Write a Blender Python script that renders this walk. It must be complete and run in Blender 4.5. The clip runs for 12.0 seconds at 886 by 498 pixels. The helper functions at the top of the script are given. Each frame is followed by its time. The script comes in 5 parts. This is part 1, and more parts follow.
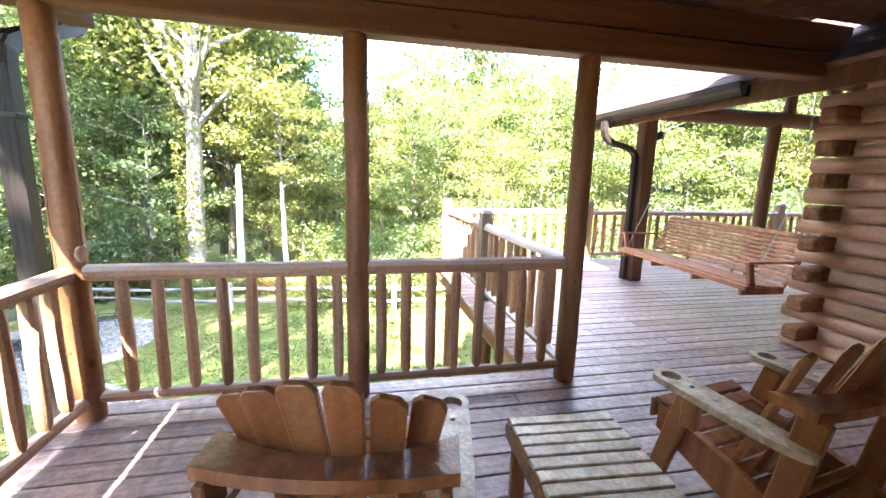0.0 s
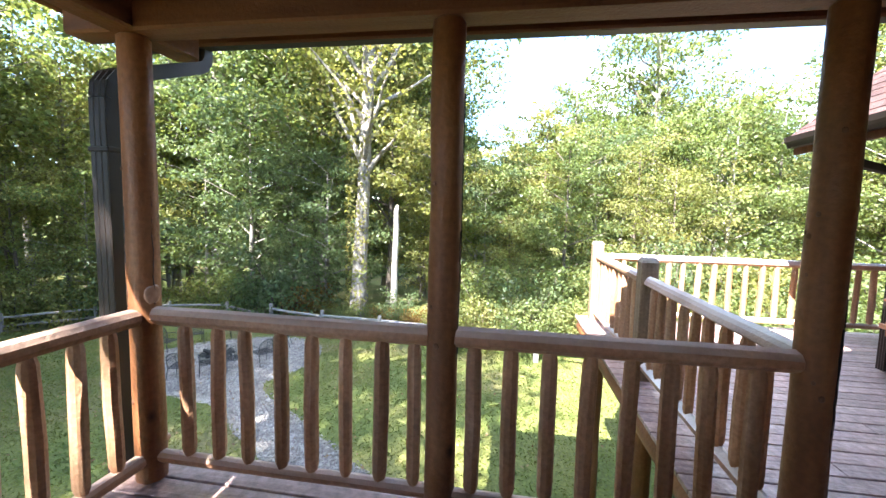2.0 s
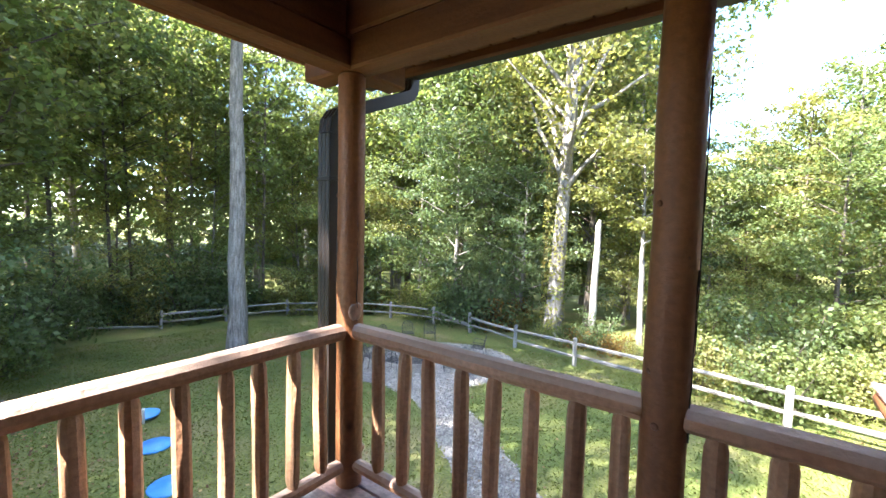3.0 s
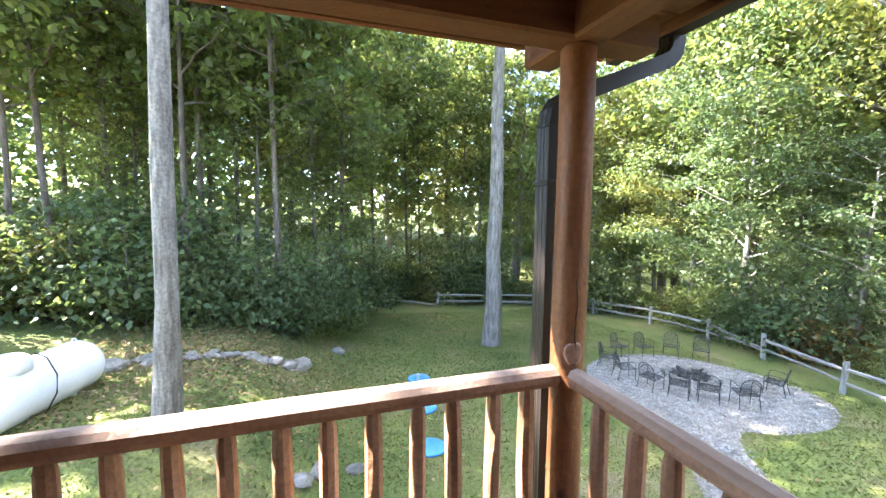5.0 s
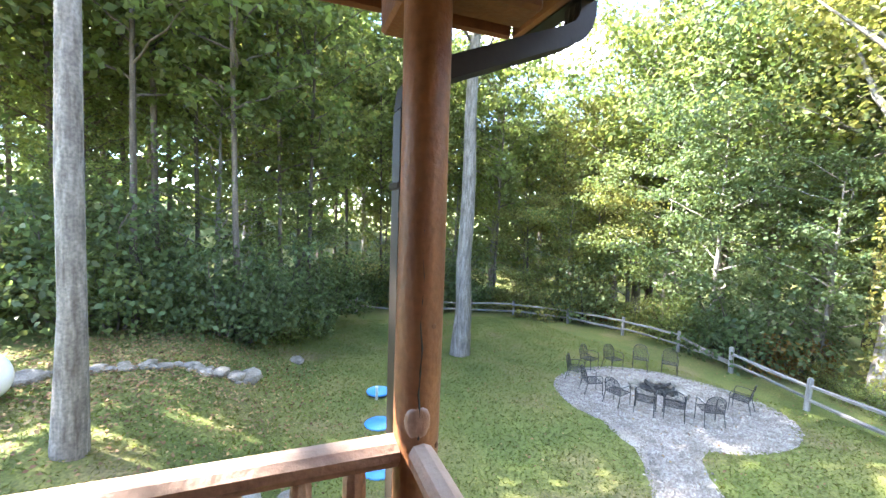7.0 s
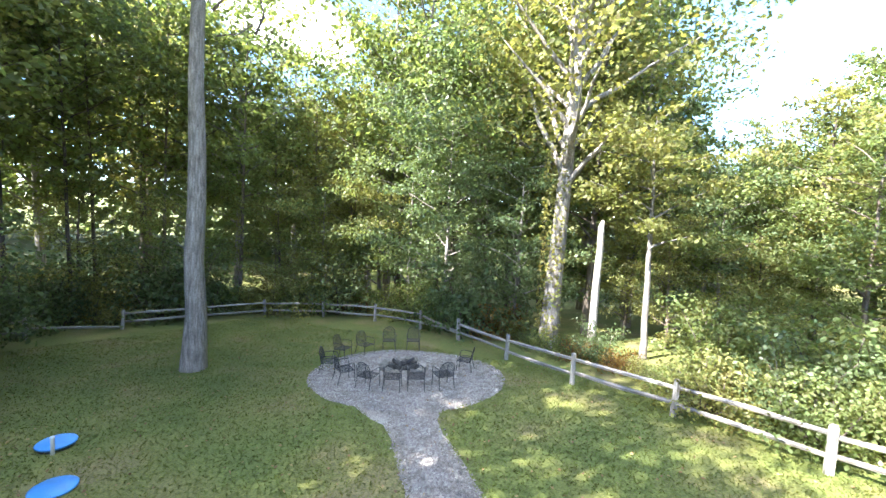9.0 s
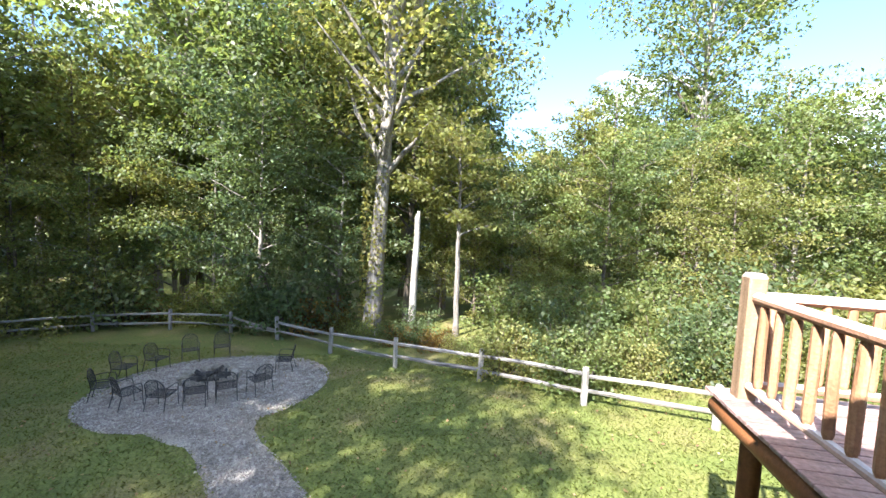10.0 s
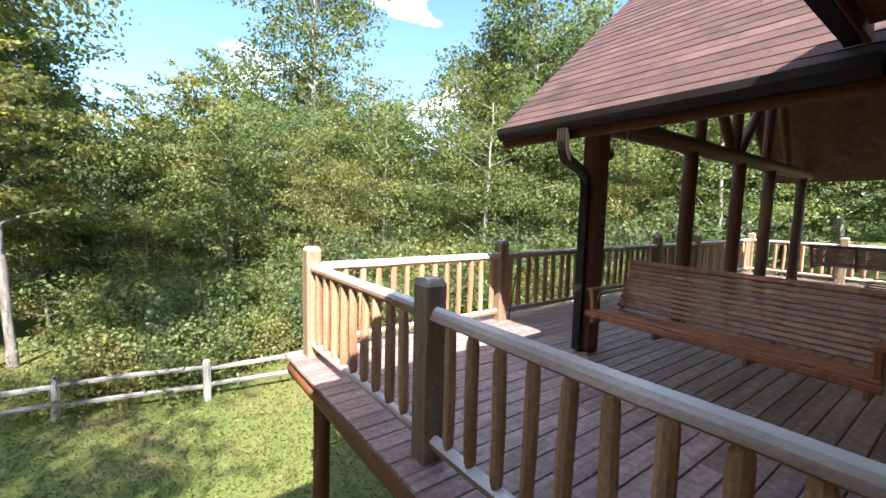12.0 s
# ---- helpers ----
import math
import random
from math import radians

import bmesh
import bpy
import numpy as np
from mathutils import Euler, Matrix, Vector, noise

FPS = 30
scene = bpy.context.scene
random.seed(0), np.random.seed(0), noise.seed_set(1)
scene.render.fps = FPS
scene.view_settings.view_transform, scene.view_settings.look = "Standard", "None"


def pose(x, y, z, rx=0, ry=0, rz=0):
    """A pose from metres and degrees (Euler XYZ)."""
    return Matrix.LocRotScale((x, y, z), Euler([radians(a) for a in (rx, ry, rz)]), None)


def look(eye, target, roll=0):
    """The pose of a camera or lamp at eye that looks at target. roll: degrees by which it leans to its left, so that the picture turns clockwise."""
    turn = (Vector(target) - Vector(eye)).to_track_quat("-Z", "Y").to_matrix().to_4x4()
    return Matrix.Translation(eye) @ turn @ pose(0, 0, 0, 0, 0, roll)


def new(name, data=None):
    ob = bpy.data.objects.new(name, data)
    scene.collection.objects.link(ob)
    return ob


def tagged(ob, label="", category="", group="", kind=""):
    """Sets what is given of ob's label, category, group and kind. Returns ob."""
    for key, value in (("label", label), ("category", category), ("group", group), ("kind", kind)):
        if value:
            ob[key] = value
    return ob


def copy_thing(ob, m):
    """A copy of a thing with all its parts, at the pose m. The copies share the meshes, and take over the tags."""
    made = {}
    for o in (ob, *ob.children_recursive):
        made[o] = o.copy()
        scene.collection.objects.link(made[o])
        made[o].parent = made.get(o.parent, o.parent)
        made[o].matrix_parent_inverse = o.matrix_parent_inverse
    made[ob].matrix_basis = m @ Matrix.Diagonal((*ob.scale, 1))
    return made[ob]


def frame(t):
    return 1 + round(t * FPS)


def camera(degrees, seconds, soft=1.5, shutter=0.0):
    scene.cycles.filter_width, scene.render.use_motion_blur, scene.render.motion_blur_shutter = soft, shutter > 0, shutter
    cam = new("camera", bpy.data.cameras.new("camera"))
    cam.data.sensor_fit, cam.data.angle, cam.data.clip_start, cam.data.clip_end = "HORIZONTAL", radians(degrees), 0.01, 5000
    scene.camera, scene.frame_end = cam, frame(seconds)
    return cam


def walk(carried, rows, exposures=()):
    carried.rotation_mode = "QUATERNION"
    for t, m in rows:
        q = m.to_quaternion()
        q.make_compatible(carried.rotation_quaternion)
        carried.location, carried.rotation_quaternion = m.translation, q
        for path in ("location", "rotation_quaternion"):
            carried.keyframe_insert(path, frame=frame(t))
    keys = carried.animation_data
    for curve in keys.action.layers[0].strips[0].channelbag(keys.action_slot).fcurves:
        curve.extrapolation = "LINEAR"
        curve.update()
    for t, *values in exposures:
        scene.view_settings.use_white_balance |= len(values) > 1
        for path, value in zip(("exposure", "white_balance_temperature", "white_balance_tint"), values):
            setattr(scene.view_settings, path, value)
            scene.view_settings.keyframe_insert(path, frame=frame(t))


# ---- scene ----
cam = camera(94.7, 12.0)
PATH = [
    (0, (0.838, 0.683, 1.478), (1.257, 2.606, 1.123), 1.6),
    (0.5, (0.96, 0.932, 1.487), (1.379, 2.858, 1.149), 1.6),
    (1, (1.051, 1.118, 1.465), (1.363, 3.071, 1.165), 1.4),
    (1.5, (1.103, 1.308, 1.456), (1.179, 3.292, 1.211), 1.4),
    (2, (1.13, 1.477, 1.453), (0.815, 3.443, 1.27), 1.4),
    (2.5, (1.151, 1.64, 1.483), (0.376, 3.478, 1.335), 1.3),
    (3, (1.028, 1.777, 1.501), (-0.156, 3.383, 1.363), 1.4),
    (3.5, (0.93, 1.873, 1.513), (-0.574, 3.183, 1.372), 1.4),
    (3.7, (0.909, 1.904, 1.507), (-0.692, 3.095, 1.37), 1.2),
    (5.3, (0.756, 2.284, 1.607), (-1.151, 2.858, 1.421), 1.0),
    (5.5, (0.756, 2.344, 1.604), (-1.159, 2.892, 1.427), 1.4),
    (6, (0.704, 2.493, 1.615), (-1.214, 3.032, 1.438), 1.4),
    (6.5, (0.59, 2.675, 1.648), (-1.312, 3.268, 1.473), 1.5),
    (6.7, (0.55, 2.758, 1.644), (-1.339, 3.392, 1.472), 1.7),
    (8.3, (0.325, 3.3, 1.511), (-1.216, 4.566, 1.363), 2.4),
    (8.5, (0.355, 3.329, 1.501), (-1.098, 4.694, 1.354), 2.5),
    (9, (0.348, 3.377, 1.473), (-0.822, 4.992, 1.327), 2.6),
    (9.5, (0.351, 3.449, 1.464), (-0.461, 5.27, 1.314), 2.7),
    (10, (0.41, 3.415, 1.431), (0.016, 5.37, 1.284), 2.7),
    (10.5, (0.523, 3.433, 1.444), (0.582, 5.427, 1.295), 2.5),
    (11, (0.747, 3.488, 1.471), (1.238, 5.42, 1.316), 2.2),
    (11.5, (0.921, 3.402, 1.483), (1.812, 5.184, 1.317), 1.8),
    (12, (1.022, 3.363, 1.483), (2.202, 4.967, 1.295), 1.5),
]
walk(cam, [(t, look(eye, target, roll)) for t, eye, target, roll in PATH],
     exposures=[(t, e, 5850, 12.5) for t, e in ((0, 5.15), (0.5, 4.9), (1, 4.45), (1.5, 4.1), (2, 4.0), (3, 4.1), (5.5, 4.65), (6.5, 4.62), (8.5, 4.2), (10, 3.15), (12, 2.75))])

# ---- daylight ----
SUN = Vector((-0.38, -0.92, 0.93)).normalized()          # towards the sun
world = bpy.data.worlds.new("sky")
scene.world = world
world.use_nodes = True
wn, wl = world.node_tree.nodes, world.node_tree.links
wn.clear()
sky = wn.new("ShaderNodeTexSky")
sky.sky_type, sky.sun_disc = "NISHITA", False
sky.sun_elevation, sky.sun_rotation = math.asin(SUN.z), math.atan2(SUN.x, SUN.y)
sky.air_density, sky.dust_density, sky.ozone_density = 1.0, 0.1, 3.5
w_co = wn.new("ShaderNodeTexCoord")
w_map = wn.new("ShaderNodeMapping")
w_map.inputs["Scale"].default_value = (1.0, 1.0, 2.6)
w_map.inputs["Location"].default_value = (3.1, 1.7, 0.4)
cloud = wn.new("ShaderNodeTexNoise")
cloud.inputs["Scale"].default_value, cloud.inputs["Detail"].default_value = 2.6, 7.0
ramp = wn.new("ShaderNodeValToRGB")
ramp.color_ramp.elements[0].position, ramp.color_ramp.elements[1].position = 0.565, 0.665
w_mix = wn.new("ShaderNodeMixRGB")
w_mix.inputs[2].default_value = (24.0, 24.4, 25.2, 1)
w_bg = wn.new("ShaderNodeBackground")
w_bg.inputs["Strength"].default_value = 0.06
w_out = wn.new("ShaderNodeOutputWorld")
wl.new(w_co.outputs["Generated"], w_map.inputs["Vector"])
wl.new(w_map.outputs["Vector"], cloud.inputs["Vector"])
wl.new(cloud.outputs["Fac"], ramp.inputs["Fac"])
wl.new(ramp.outputs["Color"], w_mix.inputs["Fac"])
wl.new(sky.outputs["Color"], w_mix.inputs[1])
wl.new(w_mix.outputs["Color"], w_bg.inputs["Color"])
wl.new(w_bg.outputs["Background"], w_out.inputs["Surface"])
sun_lamp = bpy.data.lights.new("sun", "SUN")
sun_lamp.energy, sun_lamp.angle, sun_lamp.color = 3.3, radians(0.53), (1.0, 0.92, 0.8)
sun_ob = new("sun", sun_lamp)
sun_ob.matrix_world = look(SUN * 60, (0, 0, 0))


# ---- materials ----
def material(name, stops, scale=(6, 6, 6), detail=6.0, rough=0.7, bump=0.15, metal=0.0, fine=0.0, fine_scale=60.0,
             tone=0.0, island=0.0, pale_top=None, knots=0.0, translucent=0.0, spec=0.4, coords="Object", distort=0.3):
    """Noise-driven surface: stops are colours spread over the noise; tone varies it from piece to piece, island from
    leaf to leaf;
    pale_top is a paler colour that upward faces take, unevenly; fine is a second, smaller grain."""
    m = bpy.data.materials.new(name)
    m.use_nodes = True
    n, l = m.node_tree.nodes, m.node_tree.links
    b = n["Principled BSDF"]
    co, mp, tx, rp = (n.new("ShaderNodeTexCoord"), n.new("ShaderNodeMapping"), n.new("ShaderNodeTexNoise"), n.new("ShaderNodeValToRGB"))
    mp.inputs["Scale"].default_value = scale
    tx.inputs["Scale"].default_value, tx.inputs["Detail"].default_value, tx.inputs["Distortion"].default_value = 1.0, detail, distort
    l.new(co.outputs[coords], mp.inputs["Vector"])
    info = n.new("ShaderNodeObjectInfo")
    if tone:
        off = n.new("ShaderNodeVectorMath")
        off.operation = "ADD"
        sc = n.new("ShaderNodeMath")
        sc.operation = "MULTIPLY"
        sc.inputs[1].default_value = 37.0
        l.new(info.outputs["Random"], sc.inputs[0])
        l.new(mp.outputs["Vector"], off.inputs[0])
        l.new(sc.outputs[0], off.inputs[1])
        l.new(off.outputs["Vector"], tx.inputs["Vector"])
    else:
        l.new(mp.outputs["Vector"], tx.inputs["Vector"])
    e = rp.color_ramp.elements
    while len(e) < len(stops):
        e.new(0.5)
    for i, c in enumerate(stops):
        e[i].position = 0.28 + 0.44 * i / max(1, len(stops) - 1)
        e[i].color = (*c, 1)
    l.new(tx.outputs["Fac"], rp.inputs["Fac"])
    col = rp.outputs["Color"]

    def mixed(kind, a, fac, c2, value=None):
        x = n.new("ShaderNodeMixRGB")
        x.blend_type = kind
        l.new(a, x.inputs[1])
        if value is not None:
            x.inputs[0].default_value = value
        else:
            l.new(fac, x.inputs[0])
        if isinstance(c2, tuple):
            x.inputs[2].default_value = (*c2, 1)
        else:
            l.new(c2, x.inputs[2])
        return x.outputs[0]

    height = tx.outputs["Fac"]
    if fine:
        t2, r2 = n.new("ShaderNodeTexNoise"), n.new("ShaderNodeMapRange")
        t2.inputs["Scale"].default_value, t2.inputs["Detail"].default_value = fine_scale, 5.0
        l.new(co.outputs[coords], t2.inputs["Vector"])
        r2.inputs[1].default_value, r2.inputs[2].default_value = 0.3, 0.7
        r2.inputs[3].default_value, r2.inputs[4].default_value = 1 - fine, 1 + fine
        l.new(t2.outputs["Fac"], r2.inputs[0])
        gray = n.new("ShaderNodeCombineXYZ")
        for k in range(3):
            l.new(r2.outputs[0], gray.inputs[k])
        col = mixed("MULTIPLY", col, None, gray.outputs[0], 1.0)
        ad = n.new("ShaderNodeMath")
        l.new(tx.outputs["Fac"], ad.inputs[0])
        l.new(t2.outputs["Fac"], ad.inputs[1])
        height = ad.outputs[0]
    if knots:
        vo, vr = n.new("ShaderNodeTexVoronoi"), n.new("ShaderNodeMapRange")
        vm = n.new("ShaderNodeMapping")
        vm.inputs["Scale"].default_value = (5, 5, 3)
        l.new(co.outputs[coords], vm.inputs["Vector"])
        l.new(vm.outputs["Vector"], vo.inputs["Vector"])
        vo.inputs["Scale"].default_value = 1.0
        vr.inputs[1].default_value, vr.inputs[2].default_value, vr.inputs[3].default_value, vr.inputs[4].default_value = 0.04, 0.13, knots, 0.0
        l.new(vo.outputs["Distance"], vr.inputs[0])
        col = mixed("MIX", col, vr.outputs[0], tuple(0.25 * v for v in stops[0]))
    # upward faces turn paler; on the rails both wear and sunlight put into the colour
    if pale_top:
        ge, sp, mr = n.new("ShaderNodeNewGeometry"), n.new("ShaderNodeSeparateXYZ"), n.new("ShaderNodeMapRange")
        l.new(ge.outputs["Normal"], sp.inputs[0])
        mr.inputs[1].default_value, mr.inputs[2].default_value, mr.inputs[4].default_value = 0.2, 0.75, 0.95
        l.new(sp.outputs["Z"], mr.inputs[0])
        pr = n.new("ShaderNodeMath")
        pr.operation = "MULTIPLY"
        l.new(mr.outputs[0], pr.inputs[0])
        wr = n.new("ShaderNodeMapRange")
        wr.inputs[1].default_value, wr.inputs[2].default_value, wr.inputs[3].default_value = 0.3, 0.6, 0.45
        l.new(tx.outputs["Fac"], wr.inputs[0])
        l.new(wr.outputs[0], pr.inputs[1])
        col = mixed("MIX", col, pr.outputs[0], pale_top)
    if tone or island:
        hs = n.new("ShaderNodeHueSaturation")
        src = info.outputs["Random"]
        if island:
            ge2 = n.new("ShaderNodeNewGeometry")
            src = ge2.outputs["Random Per Island"]
        k = island or tone
        v = n.new("ShaderNodeMapRange")
        v.inputs[3].default_value, v.inputs[4].default_value = 1 - k, 1 + k
        l.new(src, v.inputs[0])
        l.new(v.outputs[0], hs.inputs["Value"])
        if island:
            h = n.new("ShaderNodeMapRange")
            h.inputs[3].default_value, h.inputs[4].default_value = 0.475, 0.515
            l.new(src, h.inputs[0])
            l.new(h.outputs[0], hs.inputs["Hue"])
        l.new(col, hs.inputs["Color"])
        col = hs.outputs["Color"]
    l.new(col, b.inputs["Base Color"])
    b.inputs["Roughness"].default_value, b.inputs["Metallic"].default_value = rough, metal
    b.inputs["Specular IOR Level"].default_value = spec
    if bump:
        bp = n.new("ShaderNodeBump")
        bp.inputs["Strength"].default_value, bp.inputs["Distance"].default_value = min(1.0, bump * 3), 0.01
        l.new(height, bp.inputs["Height"])
        l.new(bp.outputs["Normal"], b.inputs["Normal"])
    if translucent:
        tr, mx = n.new("ShaderNodeBsdfTranslucent"), n.new("ShaderNodeMixShader")
        mx.inputs[0].default_value = translucent
        warm = mixed("MULTIPLY", col, None, (1.25, 1.2, 0.7), 1.0)
        l.new(warm, tr.inputs["Color"])
        l.new(b.outputs[0], mx.inputs[1])
        l.new(tr.outputs[0], mx.inputs[2])
        l.new(mx.outputs[0], n["Material Output"].inputs["Surface"])
    return m


LOG = material("stained_log", [(0.125, 0.045, 0.016), (0.2, 0.08, 0.03), (0.265, 0.118, 0.048)], (9, 9, 1.2), rough=0.55, bump=0.16, fine=0.15, fine_scale=40, tone=0.12, knots=0.9)
# weathered grey log; the near-white tops also hold sunlight put into the colour
RAIL = material("weathered_rail_log", [(0.26, 0.135, 0.08), (0.37, 0.21, 0.13), (0.44, 0.28, 0.19)], (10, 10, 1.3), rough=0.7, bump=0.18, fine=0.18, fine_scale=45, tone=0.15, knots=0.9, pale_top=(0.7, 0.66, 0.64))
# browner copy for the porch; its pinkish tops have sunlight put into the colour
PORCHRAIL = material("porch_rail_log", [(0.25, 0.118, 0.06), (0.36, 0.185, 0.1), (0.43, 0.25, 0.15)], (10, 10, 1.3), rough=0.65, bump=0.18, fine=0.18, fine_scale=45, tone=0.12, knots=0.9, pale_top=(0.5, 0.38, 0.31))
BALUSTER = material("hewn_baluster", [(0.25, 0.118, 0.056), (0.36, 0.19, 0.098), (0.42, 0.255, 0.15)], (14, 14, 1.6), rough=0.7, bump=0.2, fine=0.18, fine_scale=50, tone=0.2, knots=0.8)
SQUARE = material("square_post_wood", [(0.14, 0.09, 0.05), (0.22, 0.145, 0.085), (0.29, 0.2, 0.125)], (16, 16, 0.9), rough=0.75, bump=0.2, fine=0.2, fine_scale=50, tone=0.15, knots=0.7, pale_top=(0.42, 0.38, 0.34))
DARKLOG = material("dark_log", [(0.085, 0.035, 0.018), (0.14, 0.06, 0.03), (0.2, 0.09, 0.045)], (9, 9, 1.2), rough=0.6, bump=0.15, fine=0.15, tone=0.15, knots=0.8)
BEAM = material("stained_beam", [(0.085, 0.027, 0.009), (0.132, 0.047, 0.017), (0.185, 0.073, 0.027)], (12, 12, 0.8), rough=0.6, bump=0.12, fine=0.12, tone=0.12, knots=0.8)
WALLLOG = material("house_wall_log", [(0.36, 0.19, 0.12), (0.46, 0.27, 0.18), (0.52, 0.33, 0.23)], (9, 9, 0.7), rough=0.6, bump=0.12, fine=0.12, tone=0.1, knots=0.8)
LOGEND = material("cut_log_end", [(0.13, 0.055, 0.022), (0.22, 0.1, 0.042), (0.3, 0.15, 0.07)], (20, 20, 20), rough=0.75, bump=0.15, fine=0.2, tone=0.15)
DECK = material("stained_deck_board", [(0.19, 0.12, 0.105), (0.28, 0.185, 0.165), (0.36, 0.26, 0.235)], (26, 26, 1.1), rough=0.42, bump=0.2, fine=0.34, fine_scale=24, tone=0.2, knots=0.6, spec=0.5)
SWING = material("varnished_cedar", [(0.2, 0.065, 0.025), (0.31, 0.115, 0.045), (0.4, 0.175, 0.075)], (16, 16, 1.2), rough=0.4, bump=0.1, fine=0.12, tone=0.22, knots=0.8, spec=0.5)
CHAIR = material("varnished_chair_pine", [(0.15, 0.052, 0.017), (0.24, 0.09, 0.03), (0.33, 0.145, 0.055)], (16, 16, 1.2), rough=0.3, bump=0.1, fine=0.15, tone=0.18, knots=0.9, spec=0.5)
CHAIRTOP = material("weathered_chair_arm", [(0.27, 0.19, 0.12), (0.4, 0.31, 0.22), (0.5, 0.42, 0.33)], (16, 16, 1.2), rough=0.4, bump=0.14, fine=0.2, tone=0.15, knots=0.6)
SHINGLE = material("red_brown_shingle", [(0.05, 0.026, 0.023), (0.078, 0.04, 0.034), (0.108, 0.06, 0.051)], (3, 3, 3), rough=0.92, bump=0.2, fine=0.35, fine_scale=140, tone=0.16)
METAL = material("brown_aluminium", [(0.017, 0.012, 0.01), (0.026, 0.018, 0.015)], (3, 3, 3), rough=0.5, bump=0.02, metal=0.0, fine=0.1, spec=0.3)
IRON = material("dark_patio_iron", [(0.03, 0.03, 0.03), (0.055, 0.052, 0.05)], (8, 8, 8), rough=0.5, bump=0.05, metal=0.3, fine=0.2)
STEEL = material("galvanised_chain", [(0.4, 0.4, 0.42), (0.55, 0.55, 0.56)], (30, 30, 30), rough=0.35, bump=0.05, metal=0.9)
BLACK = material("black_plastic", [(0.012, 0.012, 0.012), (0.022, 0.022, 0.022)], (10, 10, 10), rough=0.45, bump=0.03)
TANK = material("white_tank_paint", [(0.72, 0.72, 0.72), (0.8, 0.8, 0.8), (0.84, 0.84, 0.84)], (2, 2, 2), rough=0.35, bump=0.02, fine=0.04, fine_scale=20)
CONCRETE = material("pale_concrete", [(0.35, 0.33, 0.3), (0.46, 0.44, 0.4)], (8, 8, 8), rough=0.9, bump=0.2, fine=0.2)
BLUE = material("blue_plastic_lid", [(0.05, 0.2, 0.5), (0.08, 0.28, 0.62)], (4, 4, 4), rough=0.4, bump=0.03, fine=0.1)
PVC = material("white_pvc", [(0.7, 0.7, 0.68), (0.8, 0.8, 0.78)], (4, 4, 4), rough=0.4, bump=0.0)
FENCE = material("grey_split_cedar", [(0.15, 0.135, 0.115), (0.24, 0.22, 0.195), (0.34, 0.32, 0.29)], (18, 18, 1.5), rough=0.85, bump=0.3, fine=0.25, tone=0.15)
ROCK = material("field_stone", [(0.13, 0.11, 0.085), (0.21, 0.185, 0.15), (0.3, 0.27, 0.23)], (5, 5, 5), rough=0.9, bump=0.35, fine=0.3, tone=0.18)
GRAVELSTONE = material("gravel_stone", [(0.18, 0.155, 0.13), (0.26, 0.23, 0.195), (0.34, 0.31, 0.27)], (4, 4, 4), rough=0.9, bump=0.1, island=0.35)
BARK = material("grey_bark", [(0.1, 0.085, 0.07), (0.19, 0.17, 0.145), (0.3, 0.275, 0.24)], (14, 14, 2.2), rough=0.95, bump=0.5, fine=0.3, fine_scale=25, tone=0.2)
PALEBARK = material("pale_bark", [(0.19, 0.165, 0.135), (0.31, 0.285, 0.245), (0.43, 0.4, 0.355)], (7, 7, 1.6), rough=0.9, bump=0.4, fine=0.25, fine_scale=25, tone=0.15)
DARKBARK = material("brown_bark", [(0.055, 0.042, 0.033), (0.1, 0.08, 0.062), (0.16, 0.13, 0.1)], (12, 12, 2), rough=0.95, bump=0.5, fine=0.3, fine_scale=25, tone=0.3)
LEAF = material("green_leaf", [(0.092, 0.128, 0.044), (0.145, 0.185, 0.062), (0.21, 0.235, 0.086)], (0.35, 0.35, 0.35), rough=0.5, bump=0, island=0.42, translucent=0.58, tone=0.1, coords="Object")
LEAFY = material("yellow_green_leaf", [(0.15, 0.168, 0.054), (0.212, 0.222, 0.072), (0.285, 0.27, 0.098)], (0.35, 0.35, 0.35), rough=0.5, bump=0, island=0.4, translucent=0.58, tone=0.1)
LEAFD = material("dark_green_leaf", [(0.076, 0.113, 0.052), (0.114, 0.157, 0.07), (0.162, 0.2, 0.09)], (0.35, 0.35, 0.35), rough=0.45, bump=0, island=0.4, translucent=0.58, tone=0.1)
LEAFR = material("russet_leaf", [(0.14, 0.085, 0.025), (0.2, 0.13, 0.035), (0.24, 0.17, 0.045)], (0.5, 0.5, 0.5), rough=0.55, bump=0, island=0.35, translucent=0.58, tone=0.1)
LAWN = material("lawn", [(0.078, 0.1, 0.021), (0.104, 0.124, 0.026), (0.135, 0.136, 0.036), (0.18, 0.145, 0.065)], (0.5, 0.5, 0.5), detail=11, rough=0.9, bump=0.5, fine=0.4, fine_scale=22)
BLADE = material("grass_blade", [(0.09, 0.115, 0.022), (0.12, 0.142, 0.028), (0.155, 0.158, 0.038)], (0.5, 0.5, 0.5), rough=0.6, bump=0, island=0.28, translucent=0.45)
LITTER = material("fallen_leaf", [(0.15, 0.085, 0.035), (0.22, 0.14, 0.06), (0.26, 0.19, 0.09)], (2, 2, 2), rough=0.8, bump=0, island=0.4)
GRAVEL = material("gravel", [(0.17, 0.145, 0.12), (0.24, 0.21, 0.175), (0.31, 0.28, 0.24)], (1.2, 1.2, 1.2), detail=10, rough=0.95, bump=0.5, fine=0.5, fine_scale=35)
ASH = material("charred_wood", [(0.012, 0.011, 0.01), (0.04, 0.036, 0.032), (0.12, 0.11, 0.1)], (9, 9, 9), rough=0.95, bump=0.3, fine=0.3)


